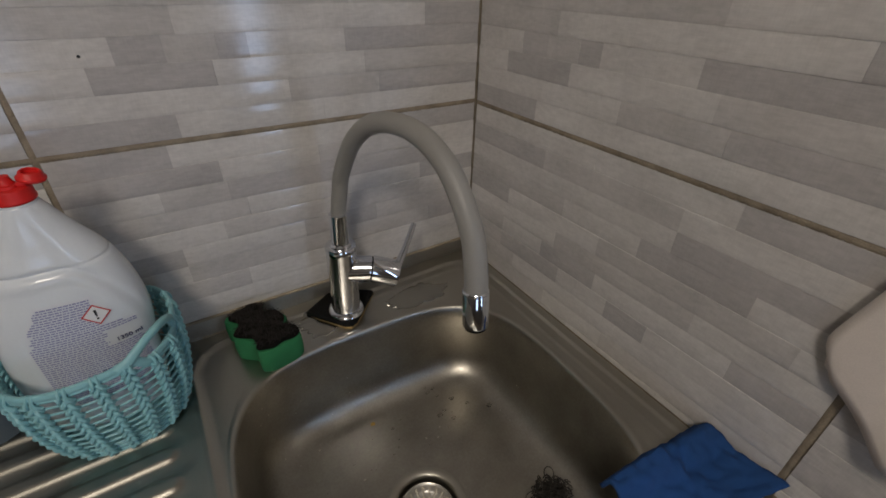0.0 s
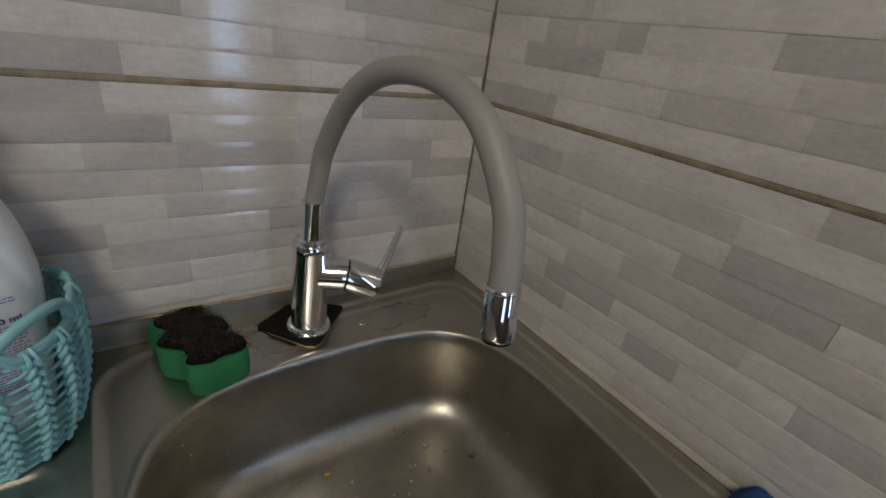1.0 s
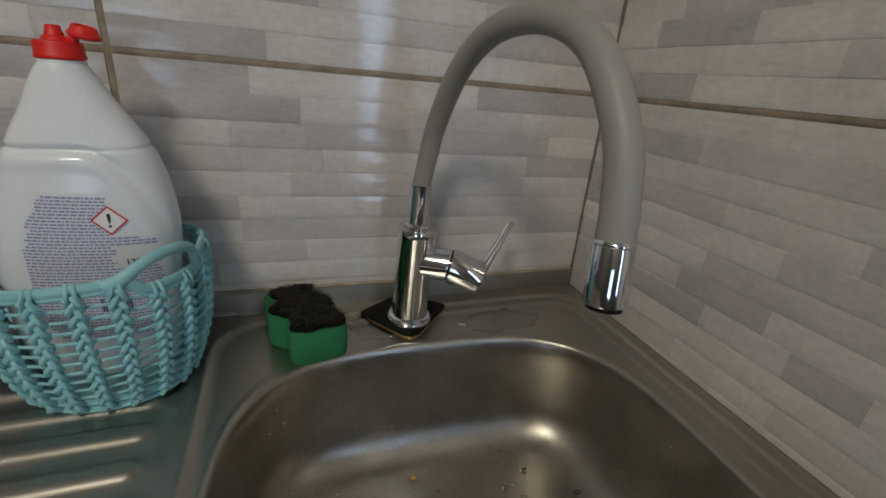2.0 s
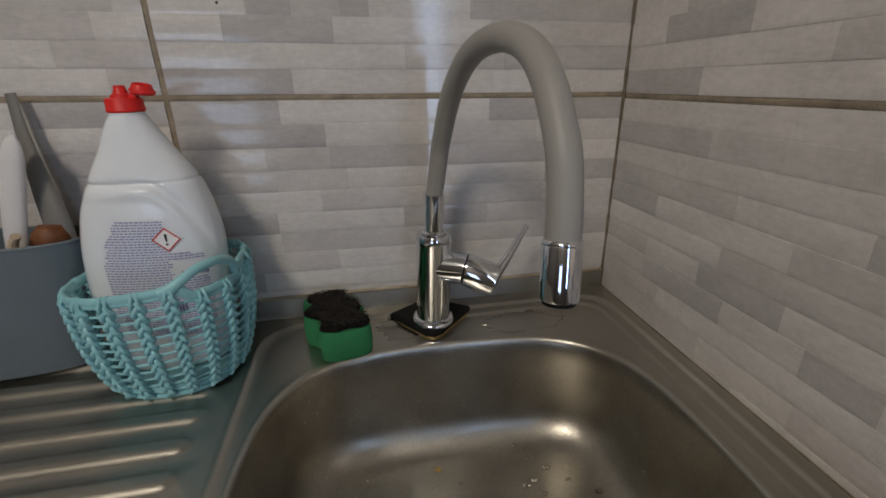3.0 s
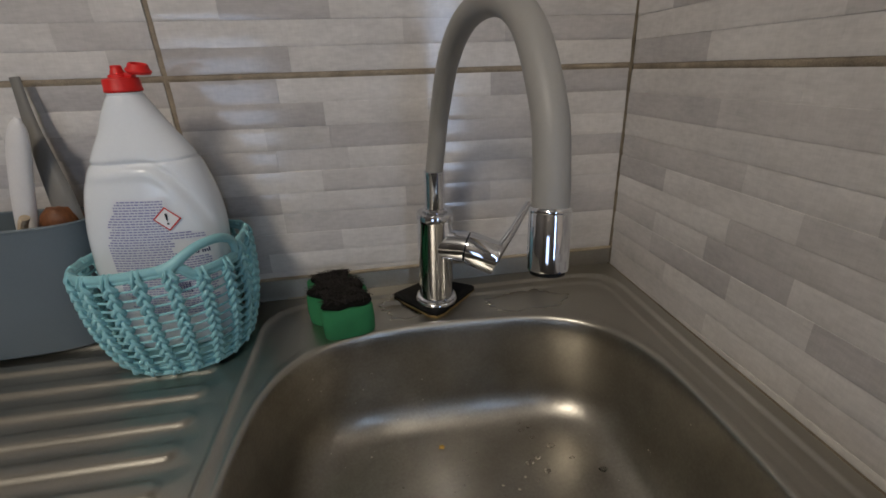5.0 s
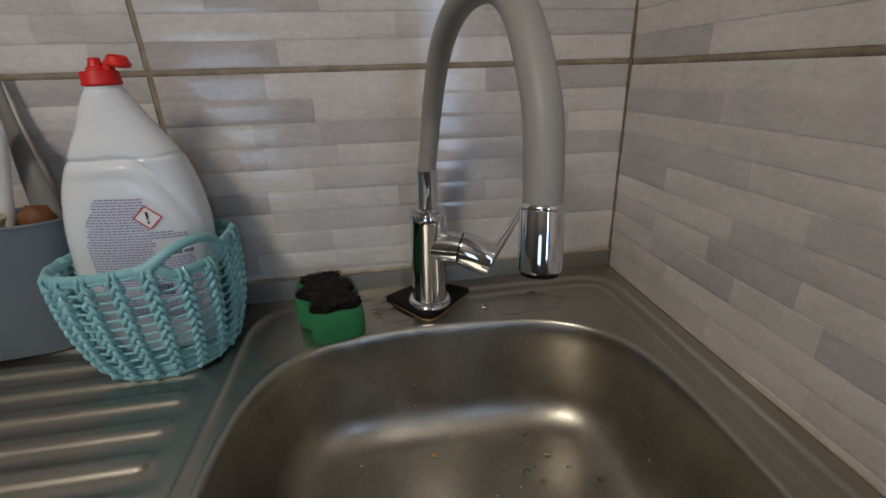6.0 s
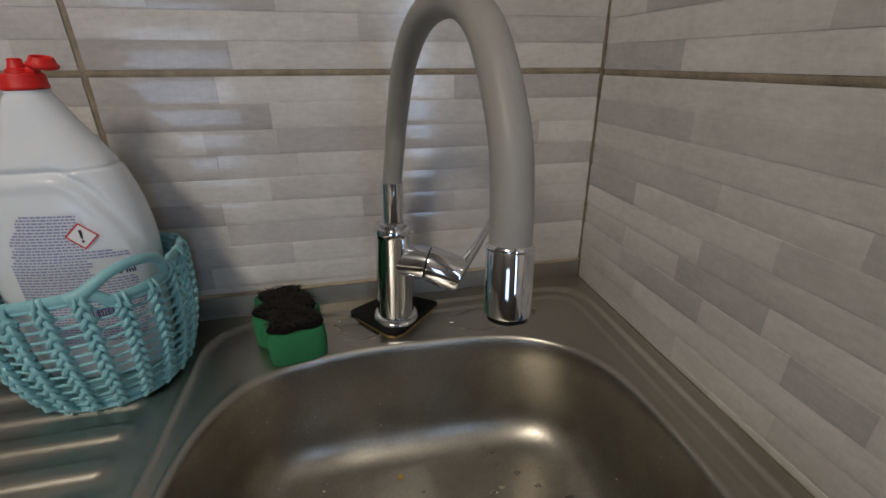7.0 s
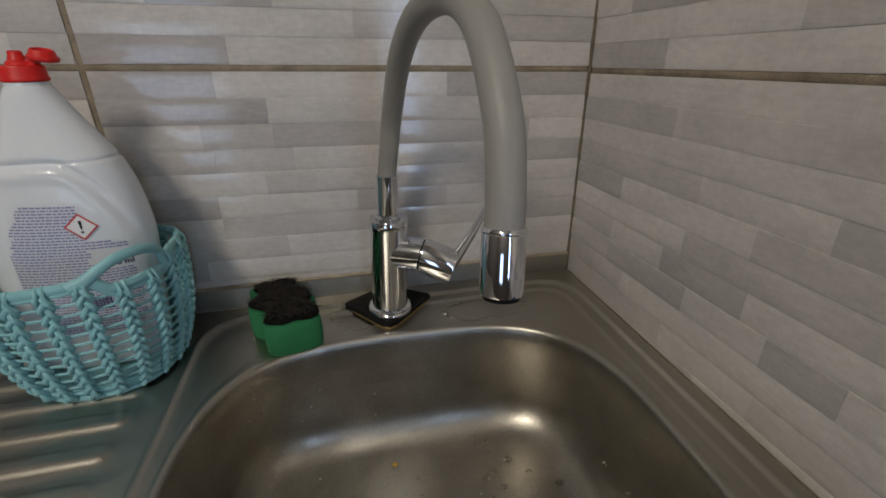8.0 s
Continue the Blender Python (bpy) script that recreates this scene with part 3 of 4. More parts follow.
# a flat lever rising from the end of the head
up = (Vector((0, 0, 1)) - aim2 * aim2.z).normalized()
root = neck + aim2 * 0.0325 + up * 0.007
tip = Vector((-0.1370, -0.0580, 1.0205))
way = (tip - root).normalized()
line = spline([root - way * 0.012, root + way * 0.006, root + way * 0.030 + aim2 * 0.0010, tip], 8)
width = [0.0095 - 0.0042 * sstep(0, len(line) - 1, i) for i in range(len(line))]
part("lever", tube(line, width, 14, flat=0.70, side=aim2.cross(way).normalized()), CHROME, tap)
HOSE_END = Vector((-0.2088, -0.2965, 1.0955))
hose_line = spline([FOOT + LEAN * 0.1515, (-0.2372, -0.0625, 1.0930), (-0.2345, -0.0710, 1.1215), (-0.2300, -0.1060, 1.1690), (-0.2228, -0.1490, 1.1975), (-0.2135, -0.2010, 1.2040),
                    (-0.2090, -0.2490, 1.1880), (-0.2073, -0.2825, 1.1480), (-0.2080, -0.2935, 1.1150), HOSE_END], 10)
part("spout_hose", tube(hose_line, [0.0091 + 0.0010 * i / (len(hose_line) - 1) for i in range(len(hose_line))], 28), HOSE, tap, "grey rubber-covered flexible spout")
down = Vector((-0.002, -0.0055, -0.035)).normalized()
part("nozzle", lathe([(0.0104, -0.001), (0.0113, 0.0), (0.0114, 0.0012), (0.0111, 0.0018), (0.0113, 0.0024), (0.0113, 0.0320), (0.0110, 0.0334), (0.0100, 0.0336)], HOSE_END, down, 48), CHROME, tap, "bluish chrome spray nozzle")
part("aerator", lathe([(0.0099, 0.0337), (0.0096, 0.0360), (0.0083, 0.0364), (0.008, 0.0347), (0.002, 0.0345)], HOSE_END, down, 32), BLACK, tap)

# ---- sponge ----
sponge = tagged(empty("sponge", (-0.355, -0.062, DECK)), "green wavy foam sponge with a black scouring face, beside the tap", "sponge")


def sponge_ring(z, grow=0.0, rough=0.0):
    """A wavy outline of three lobes a side, its ends square to the wall and its length slanting."""
    wave = 0.0062 if rough else 0.0054
    out = []
    a, b = Vector((-0.3725, -0.0130)), Vector((-0.3410, -0.1050))
    for i in range(112):
        t = 2 * math.pi * i / 112
        c, s = math.cos(t), math.sin(t)
        k = (abs(c) ** 3.6 + abs(s) ** 3.6) ** (-1 / 3.6)
        along, across = k * c, k * s
        w = 0.0268 + wave * math.cos(along * 6.6 + 0.25) + grow
        p = (a + b) / 2 + (b - a) * (along * (0.5 + grow / 0.087)) + Vector((across * w, across * w * 0.20))
        if rough:
            p += Vector((noise.noise((60 * p.x, 60 * p.y, z * 20)), noise.noise((70 * p.y, 60 * p.x, 5)))) * rough
        out.append(Vector((p.x, min(p.y, -0.0065), z)))
    return out


part("foam", loft([sponge_ring(0.9030, -0.003), sponge_ring(0.9042, -0.0008), sponge_ring(0.9070, 0.0), sponge_ring(0.921, 0.0008), sponge_ring(0.9355, 0.0), sponge_ring(0.9376, -0.001)]), GREEN, sponge, "green foam")
layers = [sponge_ring(0.9377, -0.0036, 0.004), sponge_ring(0.9400, -0.0026, 0.006), sponge_ring(0.9425, -0.0036, 0.006), sponge_ring(0.9438, -0.007, 0.006)]
centre = Vector((-0.3566, -0.0588, 0.9438))
for k in (0.8, 0.6, 0.4, 0.2, 0.05):
    layers.append([centre + (p - centre) * k + Vector((0, 0, 0.0018 * noise.noise((130 * p.x * k, 130 * p.y * k, k * 9)))) for p in layers[3]])
pad = loft(layers)
part("scouring_pad", pad, SCRUB, sponge, "black fibrous scouring pad")
rs = random.Random(8)
fib = bmesh.new()
for i in range(800):
    t, k = rs.random() * 112, math.sqrt(rs.random()) * 0.97
    p = centre + (layers[2][int(t)] - centre) * k
    p.z = 0.9440
    a = rs.random() * 6.28
    d = Vector((math.cos(a), math.sin(a), 0)) * (0.003 + 0.004 * rs.random())
    tube([p - d, p + Vector((0.001 * rs.uniform(-1, 1), 0, 0.0006 + 0.0018 * rs.random())), p + d], 0.00028, 3, fib)
tagged(part("fibre", fib, FIBRE, sponge), kind="stuff")

# ---- basket ----
BX, BY, BZ0, BZ1 = -0.5072, -0.0815, 0.9088, 1.0041


def basket_at(angle, h):
    """A point of the basket's wall: angle round it, share of its height."""
    s = max(h, 0.0) ** 0.7
    a, b = 0.0525 + 0.0190 * s + 0.004 * math.sin(math.pi * h), 0.0530 + 0.0185 * s + 0.003 * math.sin(math.pi * h)
    c, n = math.cos(angle), math.sin(angle)
    k = (abs(c) ** 2.3 + abs(n) ** 2.3) ** (-1 / 2.3)
    x, y = a * k * c, b * k * n
    # it stands a little askew on the drainer's ribs
    return Vector((BX + x, min(BY + y, -0.0075), BZ0 + (BZ1 - BZ0 + 0.066 * x - 0.05 * y) * h))


basket = tagged(empty("basket", (BX, BY, BZ0)), "turquoise plastic basket with plaited openwork sides, standing on the drainer", "basket")
turn = [2 * math.pi * i / 120 for i in range(120)]
def rim_h(a):
    """The rim dips under the handle."""
    a = (a + math.pi) % (2 * math.pi) - math.pi
    return 1.12 - 0.105 * sstep(-1.08, -0.92, a) * sstep(-0.16, -0.32, a)


part("rim", tube([basket_at(a, rim_h(a)) for a in turn], 0.0041, 10, flat=0.62, side=Vector((0, 0, 1)), loop=True), TEAL, basket)
part("rim_bead", tube([basket_at(a, rim_h(a) - 0.045) for a in turn], 0.0022, 8, loop=True), TEAL, basket)
part("base_ring", tube([basket_at(a, 0.025) for a in turn], 0.0026, 8, loop=True), TEAL, basket)
floor_rings = [[Vector((BX + (p.x - BX) * k, BY + (p.y - BY) * k, BZ0 + 0.001 + dz)) for p in [basket_at(a, 0.0) for a in turn]] for k, dz in ((1, 0.0), (1, 0.002), (0.02, 0.002), (0.02, 0.0))]
part("basket_floor", loft(floor_rings + [floor_rings[0]], cap=(False, False)), TEAL, basket)
rows = [[basket_at(a, h) + Vector((math.cos(a), math.sin(a), 0)) * d for a in turn] for h, d in ((0.0, 0.0), (0.14, 0.0), (0.145, -0.0008), (0.14, -0.0016), (0.0, -0.0016))]
part("base_band", loft(rows + [rows[0]], cap=(False, False)), TEAL, basket)
for i in range(11):
    part("hoop", tube([basket_at(a, 0.10 + 0.088 * i) for a in turn], 0.0012, 6, loop=True), TEAL, basket)
NB = 20
for i in range(NB):
    a0 = 2 * math.pi * (i + 0.30) / NB
    bm = bmesh.new()
    out = Vector((math.cos(a0), math.sin(a0), 0))
    high = rim_h(a0) - 0.04
    for strand in range(3):
        # three plump strands of a flat plait
        line = []
        for j in range(56):
            t = j / 55
            w = 2 * math.pi * (3.7 * t + strand / 3)
            p = basket_at(a0 + 0.055 * math.sin(w), 0.03 + (high - 0.03) * (1 - t))
            line.append(p + out * (0.0022 + 0.0021 * math.sin(2 * w)))
        tube(line, 0.0021, 8, bm)
    part("braid", bm, TEAL, basket)
    for da in (-0.034, 0.034):
        top = rim_h(a0)
        pts = [basket_at(a0 + da * 2.3, top - 0.105) + out * 0.0016, basket_at(a0 + da * 1.2, top - 0.05) + out * 0.0042, basket_at(a0 + da * 0.9, top - 0.01) + out * 0.0036,
               basket_at(a0 + da * 0.9, top) + Vector((0, 0, 0.0034)), basket_at(a0 + da * 0.9, top) - out * 0.0030]
        part("tie", tube(spline(pts, 4), 0.0015, 6), TEAL, basket)
# the handle: angle, share of the basket's height
ARCH = [(-1.25, 1.105), (-1.13, 1.125), (-1.00, 1.180), (-0.86, 1.228), (-0.72, 1.245), (-0.56, 1.238), (-0.43, 1.205), (-0.33, 1.15), (-0.295, 1.03)]
line = spline([basket_at(a, h) for a, h in ARCH], 6)
part("handle", tube(line, [0.0056 - 0.0014 * sstep(0, 18, i) for i in range(len(line))], 10, flat=0.8, side=Vector((0, 0, 1))), TEAL, basket, "raised moulded carrying handle")

# ---- washing-up liquid ----
bottle = tagged(empty("detergent_bottle", (-0.515, -0.075, 0.9115)), "white plastic washing-up liquid bottle with red flip cap, in the basket", "bottle")
# height, left side, right side, half depth
SHAPE = [(0.9125, -0.560, -0.474, 0.024), (0.914, -0.566, -0.467, 0.0285), (0.922, -0.5705, -0.4625, 0.031), (0.955, -0.5745, -0.4585, 0.0325), (0.990, -0.576, -0.4555, 0.0325), (1.015, -0.5745, -0.4520, 0.0325),
         (1.037, -0.572, -0.4505, 0.032), (1.058, -0.5675, -0.4520, 0.0312), (1.075, -0.5625, -0.4550, 0.030), (1.088, -0.5565, -0.4585, 0.0288), (1.0955, -0.5530, -0.4612, 0.0280), (1.0985, -0.5500, -0.4635, 0.0265),
         (1.1020, -0.5495, -0.4640, 0.0262), (1.112, -0.5445, -0.4695, 0.0240), (1.125, -0.5370, -0.4775, 0.0205), (1.138, -0.5312, -0.4848, 0.0180), (1.146, -0.5265, -0.4892, 0.0163), (1.1505, -0.5238, -0.4918, 0.0152), (1.1535, -0.5215, -0.4935, 0.0142)]
BYC = -0.0690
SHAPE = [(p.x, p.y, p.z, q.y) for p, q in zip(spline([(z, l, r) for z, l, r, d in SHAPE], 16), spline([(z, d, 0) for z, l, r, d in SHAPE], 16))]


def panel(x, z):
    """The groove under the shoulder, which runs on down round the label's field."""
    border = 1.0985 + 0.05 * (x + 0.515) * (x < -0.515) - 0.060 * max(0.0, (x + 0.502) / 0.045) ** 2.2
    steep = 2.93 * max(0.0, (x + 0.502) / 0.045) ** 1.2
    g = (border - z) / math.hypot(1.0, steep)
    return 0.0030 * math.exp(-(g / 0.0034) ** 2) - 0.0011 * math.exp(-((g - 0.0085) / 0.0045) ** 2) + 0.0006 * sstep(0.0, 0.016, g)


def bottle_front(x, z):
    """The front surface of the bottle at a place of its front view."""
    for p, q in zip(SHAPE, SHAPE[1:]):
        if p[0] <= z <= q[0]:
            t = (z - p[0]) / (q[0] - p[0])
            l, r, d = [u + (v - u) * t for u, v in zip(p[1:], q[1:])]
            k = min(0.999, abs((x - (l + r) / 2) / ((r - l) / 2)))
            deep = (1 - k ** 2.5) ** (1 / 2.5)
            return BYC - d * deep + panel(x, z) * deep
    return BYC


rings = []
for z, l, r, d in SHAPE:
    ring = oval((l + r) / 2, BYC, z, (r - l) / 2, d, 2.5 - 0.4 * sstep(1.09, 1.14, z), 144)
    for p in ring:
        if p.y < BYC:
            p.y += panel(p.x, z) * (BYC - p.y) / d
    rings.append(ring)
rings.append(oval(-0.5075, BYC, 1.1552, 0.0125, 0.0125, 2, 144))
part("flask", loft(rings), BOTTLE, bottle)
CAP = (-0.5075, BYC, 0)
cap = part("cap", lathe([(0.0125, 1.1564), (0.0144, 1.1567), (0.0147, 1.1577), (0.0147, 1.1587), (0.0142, 1.1594), (0.0140, 1.1660), (0.0134, 1.1674), (0.0105, 1.1680), (0.003, 1.1682)], CAP, sides=48), RED, bottle, "red plastic screw cap")
part("neck_ring", lathe([(0.0125, 1.1536), (0.0138, 1.1540), (0.0141, 1.1551), (0.0137, 1.1561), (0.012, 1.1563)], CAP, sides=44), BOTTLE, bottle)
part("spout", lathe([(0.0080, 1.1681), (0.0076, 1.1702), (0.0058, 1.1710), (0.0050, 1.1738), (0.0045, 1.1745), (0.0043, 1.1772), (0.0030, 1.1778)], (-0.5085, BYC, 0), sides=28), RED, cap)
lid_axis = Vector((0.20, -0.10, 0.97))
part("flip_lid", lathe([(0.0070, -0.0024), (0.0092, -0.0018), (0.0100, -0.0004), (0.0098, 0.0008), (0.0086, 0.0016), (0.0074, 0.0052), (0.0066, 0.0058), (0.0058, 0.0054), (0.0054, 0.0028), (0.001, 0.0026)], (-0.4915, BYC, 1.1728), lid_axis, 32), RED, cap, "opened flip lid")
part("hinge", box((-0.5020, BYC - 0.0045, 1.1675), (-0.4960, BYC + 0.0045, 1.1718), 0.001), RED, cap)


def sticker(x0, x1, z0, z1, lift, keep=lambda x, z: True, nx=4, nz=2, bm=None, slope=0.0):
    """A thin print on the bottle's front, following its curve."""
    bm = bm or bmesh.new()
    cells = {}
    for i in range(nx + 1):
        for j in range(nz + 1):
            x, z = x0 + (x1 - x0) * i / nx, z0 + (z1 - z0) * j / nz
            z += slope * (x + 0.5) + (DROP if slope else 0.0)
            cells[i, j] = bm.verts.new((x, bottle_front(x, z) - lift, z))
    for i in range(nx):
        for j in range(nz):
            x, z = x0 + (x1 - x0) * (i + 0.5) / nx, z0 + (z1 - z0) * (j + 0.5) / nz
            if keep(x, z):
                bm.faces.new((cells[i, j], cells[i + 1, j], cells[i + 1, j + 1], cells[i, j + 1]))
    return bm


SLOPE = -0.055
DROP = -0.004


def label_sides(z):
    left = -0.5475 + 0.019 * max(0.0, (z - 1.018) / 0.055) ** 2.0 + 0.012 * max(0.0, (0.99 - z) / 0.035) ** 2
    right = -0.4615 - 0.006 * max(0.0, (1.0 - z) / 0.045) ** 2
    return left, right - 0.0255 * sstep(1.0395, 1.0425, z)


def in_label(x, z):
    left, right = label_sides(z)
    return left < x < right


bm = bmesh.new()
rows = []
for j in range(61):
    z = 0.953 + (1.0735 - 0.953) * j / 60
    left, right = label_sides(z)
    row = []
    for i in range(25):
        x = left + (right - left) * i / 24
        zz = z + SLOPE * (x + 0.5) + DROP
        row.append(Vector((x, bottle_front(x, zz) - 0.0004, zz)))
    rows.append(row)
label = part("label", loft(rows, closed=False), LABEL, bottle, "pale blue printed back label")
rl = random.Random(12)
bm = bmesh.new()
z = 1.0705
while z > 0.958:
    x = -0.5455
    while x < -0.463:
        w = 0.0010 + 0.0036 * rl.random()
        if in_label(x - 0.001, z) and in_label(x + w + 0.0015, z) and not (1.0165 < z < 1.0285 and x + w > -0.4885) and not (1.0295 < z < 1.0335 and x + w > -0.4870):
            sticker(x, x + w, z - 0.00125, z, 0.0007, nx=1, nz=1, bm=bm, slope=SLOPE)
        x += w + 0.0007
    z -= 0.0025
part("small_print", bm, INK, label, "rows of tiny unreadable blue print")
# the volume, on a clear patch of the label
curve = bpy.data.curves.new("volume", "FONT")
curve.body, curve.size, curve.extrude, curve.offset = "1350 ml", 0.0062, 0.00005, 0.00013
ob = new("volume", curve)
bpy.context.view_layer.update()
mesh = bpy.data.meshes.new_from_object(ob.evaluated_get(bpy.context.evaluated_depsgraph_get()))
bpy.data.objects.remove(ob)
bm = bmesh.new()
bm.from_mesh(mesh)
wide = max(v.co.x for v in bm.verts)
for v in bm.verts:
    x = -0.4848 + v.co.x * 0.0215 / wide
    z = 1.0185 + DROP + v.co.y + SLOPE * (x + 0.5)
    v.co = Vector((x, bottle_front(x, z) - 0.0010 - v.co.z, z))
part("volume_print", bm, INK_DARK, label, "dark blue volume marking", smooth=False)
# barcode near the foot of the label
bm = bmesh.new()
x = -0.5060
while x < -0.4865:
    w = rl.choice((0.0004, 0.0007, 0.0010))
    sticker(x, x + w, 0.979, 0.990, 0.0009, nx=1, nz=2, bm=bm, slope=SLOPE)
    x += w + rl.choice((0.0004, 0.0006, 0.0009))
part("barcode", bm, INK_DARK, label)


def diamond_print(cx, cz, r0, r1, lift):
    bm = bmesh.new()
    ring = []
    for r in (r0, r1):
        row = []
        for i in range(4):
            a, b = i * math.pi / 2, (i + 1) * math.pi / 2
            for k in range(4):
                t = k / 4
                x = cx + r * ((1 - t) * math.cos(a) + t * math.cos(b)) * 1.02
                z = cz + r * ((1 - t) * math.sin(a) + t * math.sin(b)) + SLOPE * (x - cx)
                row.append(bm.verts.new((x, bottle_front(x, z) - lift, z)))
        ring.append(row)
    for i in range(16):
        j = (i + 1) % 16
        bm.faces.new((ring[0][i], ring[0][j], ring[1][j], ring[1][i]))
    return bm


HX, HZ = -0.4895, 1.0492
part("hazard_field", diamond_print(HX, HZ, 0.0098, 0.0002, 0.0009), LABEL_WHITE, label)
part("hazard_frame", diamond_print(HX, HZ, 0.0112, 0.0096, 0.0012), INK_RED, label, "red diamond frame of a hazard sign")
bm = bmesh.new()
for x0, x1, z0, z1 in ((-0.00105, 0.00105, 0.0022, 0.0052), (-0.00085, 0.00085, -0.0006, 0.0022), (-0.0005, 0.0005, -0.0022, -0.0006), (-0.0009, 0.0009, -0.0052, -0.0034)):
    sticker(HX + x0, HX + x1, HZ + z0, HZ + z1, 0.0013, nx=1, nz=1, bm=bm)
part("exclamation_mark", bm, INK_BLACK, label)

# ---- utensil holder ----
holder = tagged(empty("utensil_holder", (-0.705, -0.0425, 0.9065)), "slate grey plastic utensil holder standing against the tiles on the drainer", "holder")
PC = (-0.705, -0.0425)
rings = [oval(*PC, 0.9085, 0.106, 0.0335, 2.5), oval(*PC, 0.911, 0.110, 0.0360, 2.5), oval(*PC, 0.96, 0.115, 0.0362, 2.7), oval(*PC, 1.0395, 0.1235, 0.0368, 3.4), oval(*PC, 1.0395, 0.1215, 0.0348, 3.4), oval(*PC, 0.915, 0.107, 0.0330, 2.5)]
part("tub", loft(rings), POT, holder)
rings = [oval(*PC, z, a, b, 3.4) for z, a, b in ((1.0396, 0.1213, 0.0346), (1.0396, 0.1238, 0.0371), (1.0425, 0.1244, 0.0377), (1.0440, 0.1230, 0.0363), (1.0430, 0.1215, 0.0348))]
part("rim", loft(rings + [rings[0]], cap=(False, False)), POT, holder)
knife = tagged(empty("knife", (-0.640, -0.045, 0.918)), "knife with a white plastic handle standing in the utensil holder", "knife")
line = spline([(-0.6480, -0.047, 1.000), (-0.6400, -0.046, 1.045), (-0.6290, -0.045, 1.090), (-0.6180, -0.044, 1.128), (-0.6145, -0.0435, 1.1385)], 8)
part("handle", tube(line, [0.0092 + 0.0010 * math.sin(3.0 * i / (len(line) - 1)) - 0.0066 * sstep(len(line) - 14, len(line) - 1, i) for i in range(len(line))], 14, flat=0.55, side=Vector((1, 0, 0.2))), HANDLE_WHITE, knife)
part("blade", tube([Vector((-0.662, -0.046, 0.918)), Vector((-0.656, -0.046, 0.95)), Vector((-0.648, -0.046, 1.001))], [0.003, 0.010, 0.010], 8, flat=0.1, side=Vector((1, 0, 0.2))), CHROME, knife)
spat = tagged(empty("spatula", (-0.600, -0.03, 0.918)), "dark grey nylon spatula leaning on the tiles in the utensil holder", "spatula")
line = spline([(-0.6020, -0.052, 0.918), (-0.6060, -0.044, 0.98), (-0.6085, -0.036, 1.045), (-0.6160, -0.0270, 1.090), (-0.6220, -0.0190, 1.130), (-0.6255, -0.0110, 1.172)], 8)
part("shaft", tube(line, [0.0135 - 0.0085 * sstep(12, len(line) - 1, i) for i in range(len(line))], 12, flat=0.4, side=Vector((1, 0, 0.2))), SPATULA, spat)
brush = tagged(empty("wooden_brush", (-0.608, -0.055, 0.918)), "brown varnished wooden utensil end in the holder", "brush")
bm = lathe([(0.004, 1.0215), (0.0150, 1.026), (0.0175, 1.033), (0.0178, 1.040), (0.0160, 1.047), (0.0110, 1.0520), (0.003, 1.0530)], (-0.6150, -0.0370, 0), sides=28)
for v in bm.verts:
    v.co += Vector((0.0035, 0.002, 0.0028)) * noise.noise(v.co * 95)
part("head", bm, WOOD, brush)
part("shaft", lathe([(0.006, 0.918), (0.006, 1.0215)], (-0.6150, -0.0370, 0), sides=16), WOOD, brush)
spoon = tagged(empty("wooden_spoon", (-0.635, -0.06, 0.918)), "pale wooden spoon handle lying in the utensil holder", "spoon")
part("handle", tube(spline([(-0.664, -0.055, 0.918), (-0.650, -0.060, 0.98), (-0.635, -0.062, 1.038), (-0.6285, -0.063, 1.051)], 6), 0.0055, 10, flat=0.7), PALE_WOOD, spoon)
fork = tagged(empty("fork", (-0.66, -0.05, 0.918)), "steel cutlery handle in the utensil holder", "cutlery")
part("handle", tube(spline([(-0.676, -0.05, 0.918), (-0.670, -0.055, 0.99), (-0.661, -0.058, 1.052)], 6), [0.004] * 12 + [0.005], 8, flat=0.4), STEEL, fork)

# ---- cloths ----
def cloth(name, f, nu, nv, material, label, thick=0.003):
    bm = bmesh.new()
    g = [[bm.verts.new(f(i / nu, j / nv)) for j in range(nv + 1)] for i in range(nu + 1)]
    for i in range(nu):
        for j in range(nv):
            bm.faces.new((g[i][j], g[i + 1][j], g[i + 1][j + 1], g[i][j + 1]))
    ob = part(name, bm, material)
    m = ob.modifiers.new("thickness", "SOLIDIFY")
    m.thickness, m.offset = thick, 0
    return tagged(ob, label, "cloth")


def blue(u, v):
    # u along the back edge from the bowl to the wall, v towards the front
    x = -0.133 + 0.129 * u + 0.002 * v
    y = -0.412 - 0.012 * u - 0.085 * v + 0.030 * (1 - u) * v
    z = 0.9105 + 0.016 * sstep(0.25, 1.0, u) + 0.006 * math.sin(5 * u + 2 * v) + 0.004 * noise.noise((14 * u, 9 * v, 2)) + 0.010 * math.exp(-((v - 0.15) / 0.2) ** 2)
    z -= 0.030 * sstep(0.5, 0.0, u) * sstep(0.2, 1.0, v)
    z -= 0.010 * sstep(0.10, 0.0, v)
    z += 0.0045 * math.exp(-((u - 0.42 - 0.25 * v) / 0.06) ** 2) + 0.002 * noise.noise((4 * u, 8 * v, 7)) - 0.003 * math.exp(-((u - 0.68 + 0.2 * v) / 0.04) ** 2)
    return Vector((x, y, max(z, 0.9085 if x > -0.06 else 0.86)))


cloth("blue_cloth", blue, 40, 30, CLOTH_BLUE, "crumpled dark blue microfibre cloth lying over the sink's edge", 0.004)


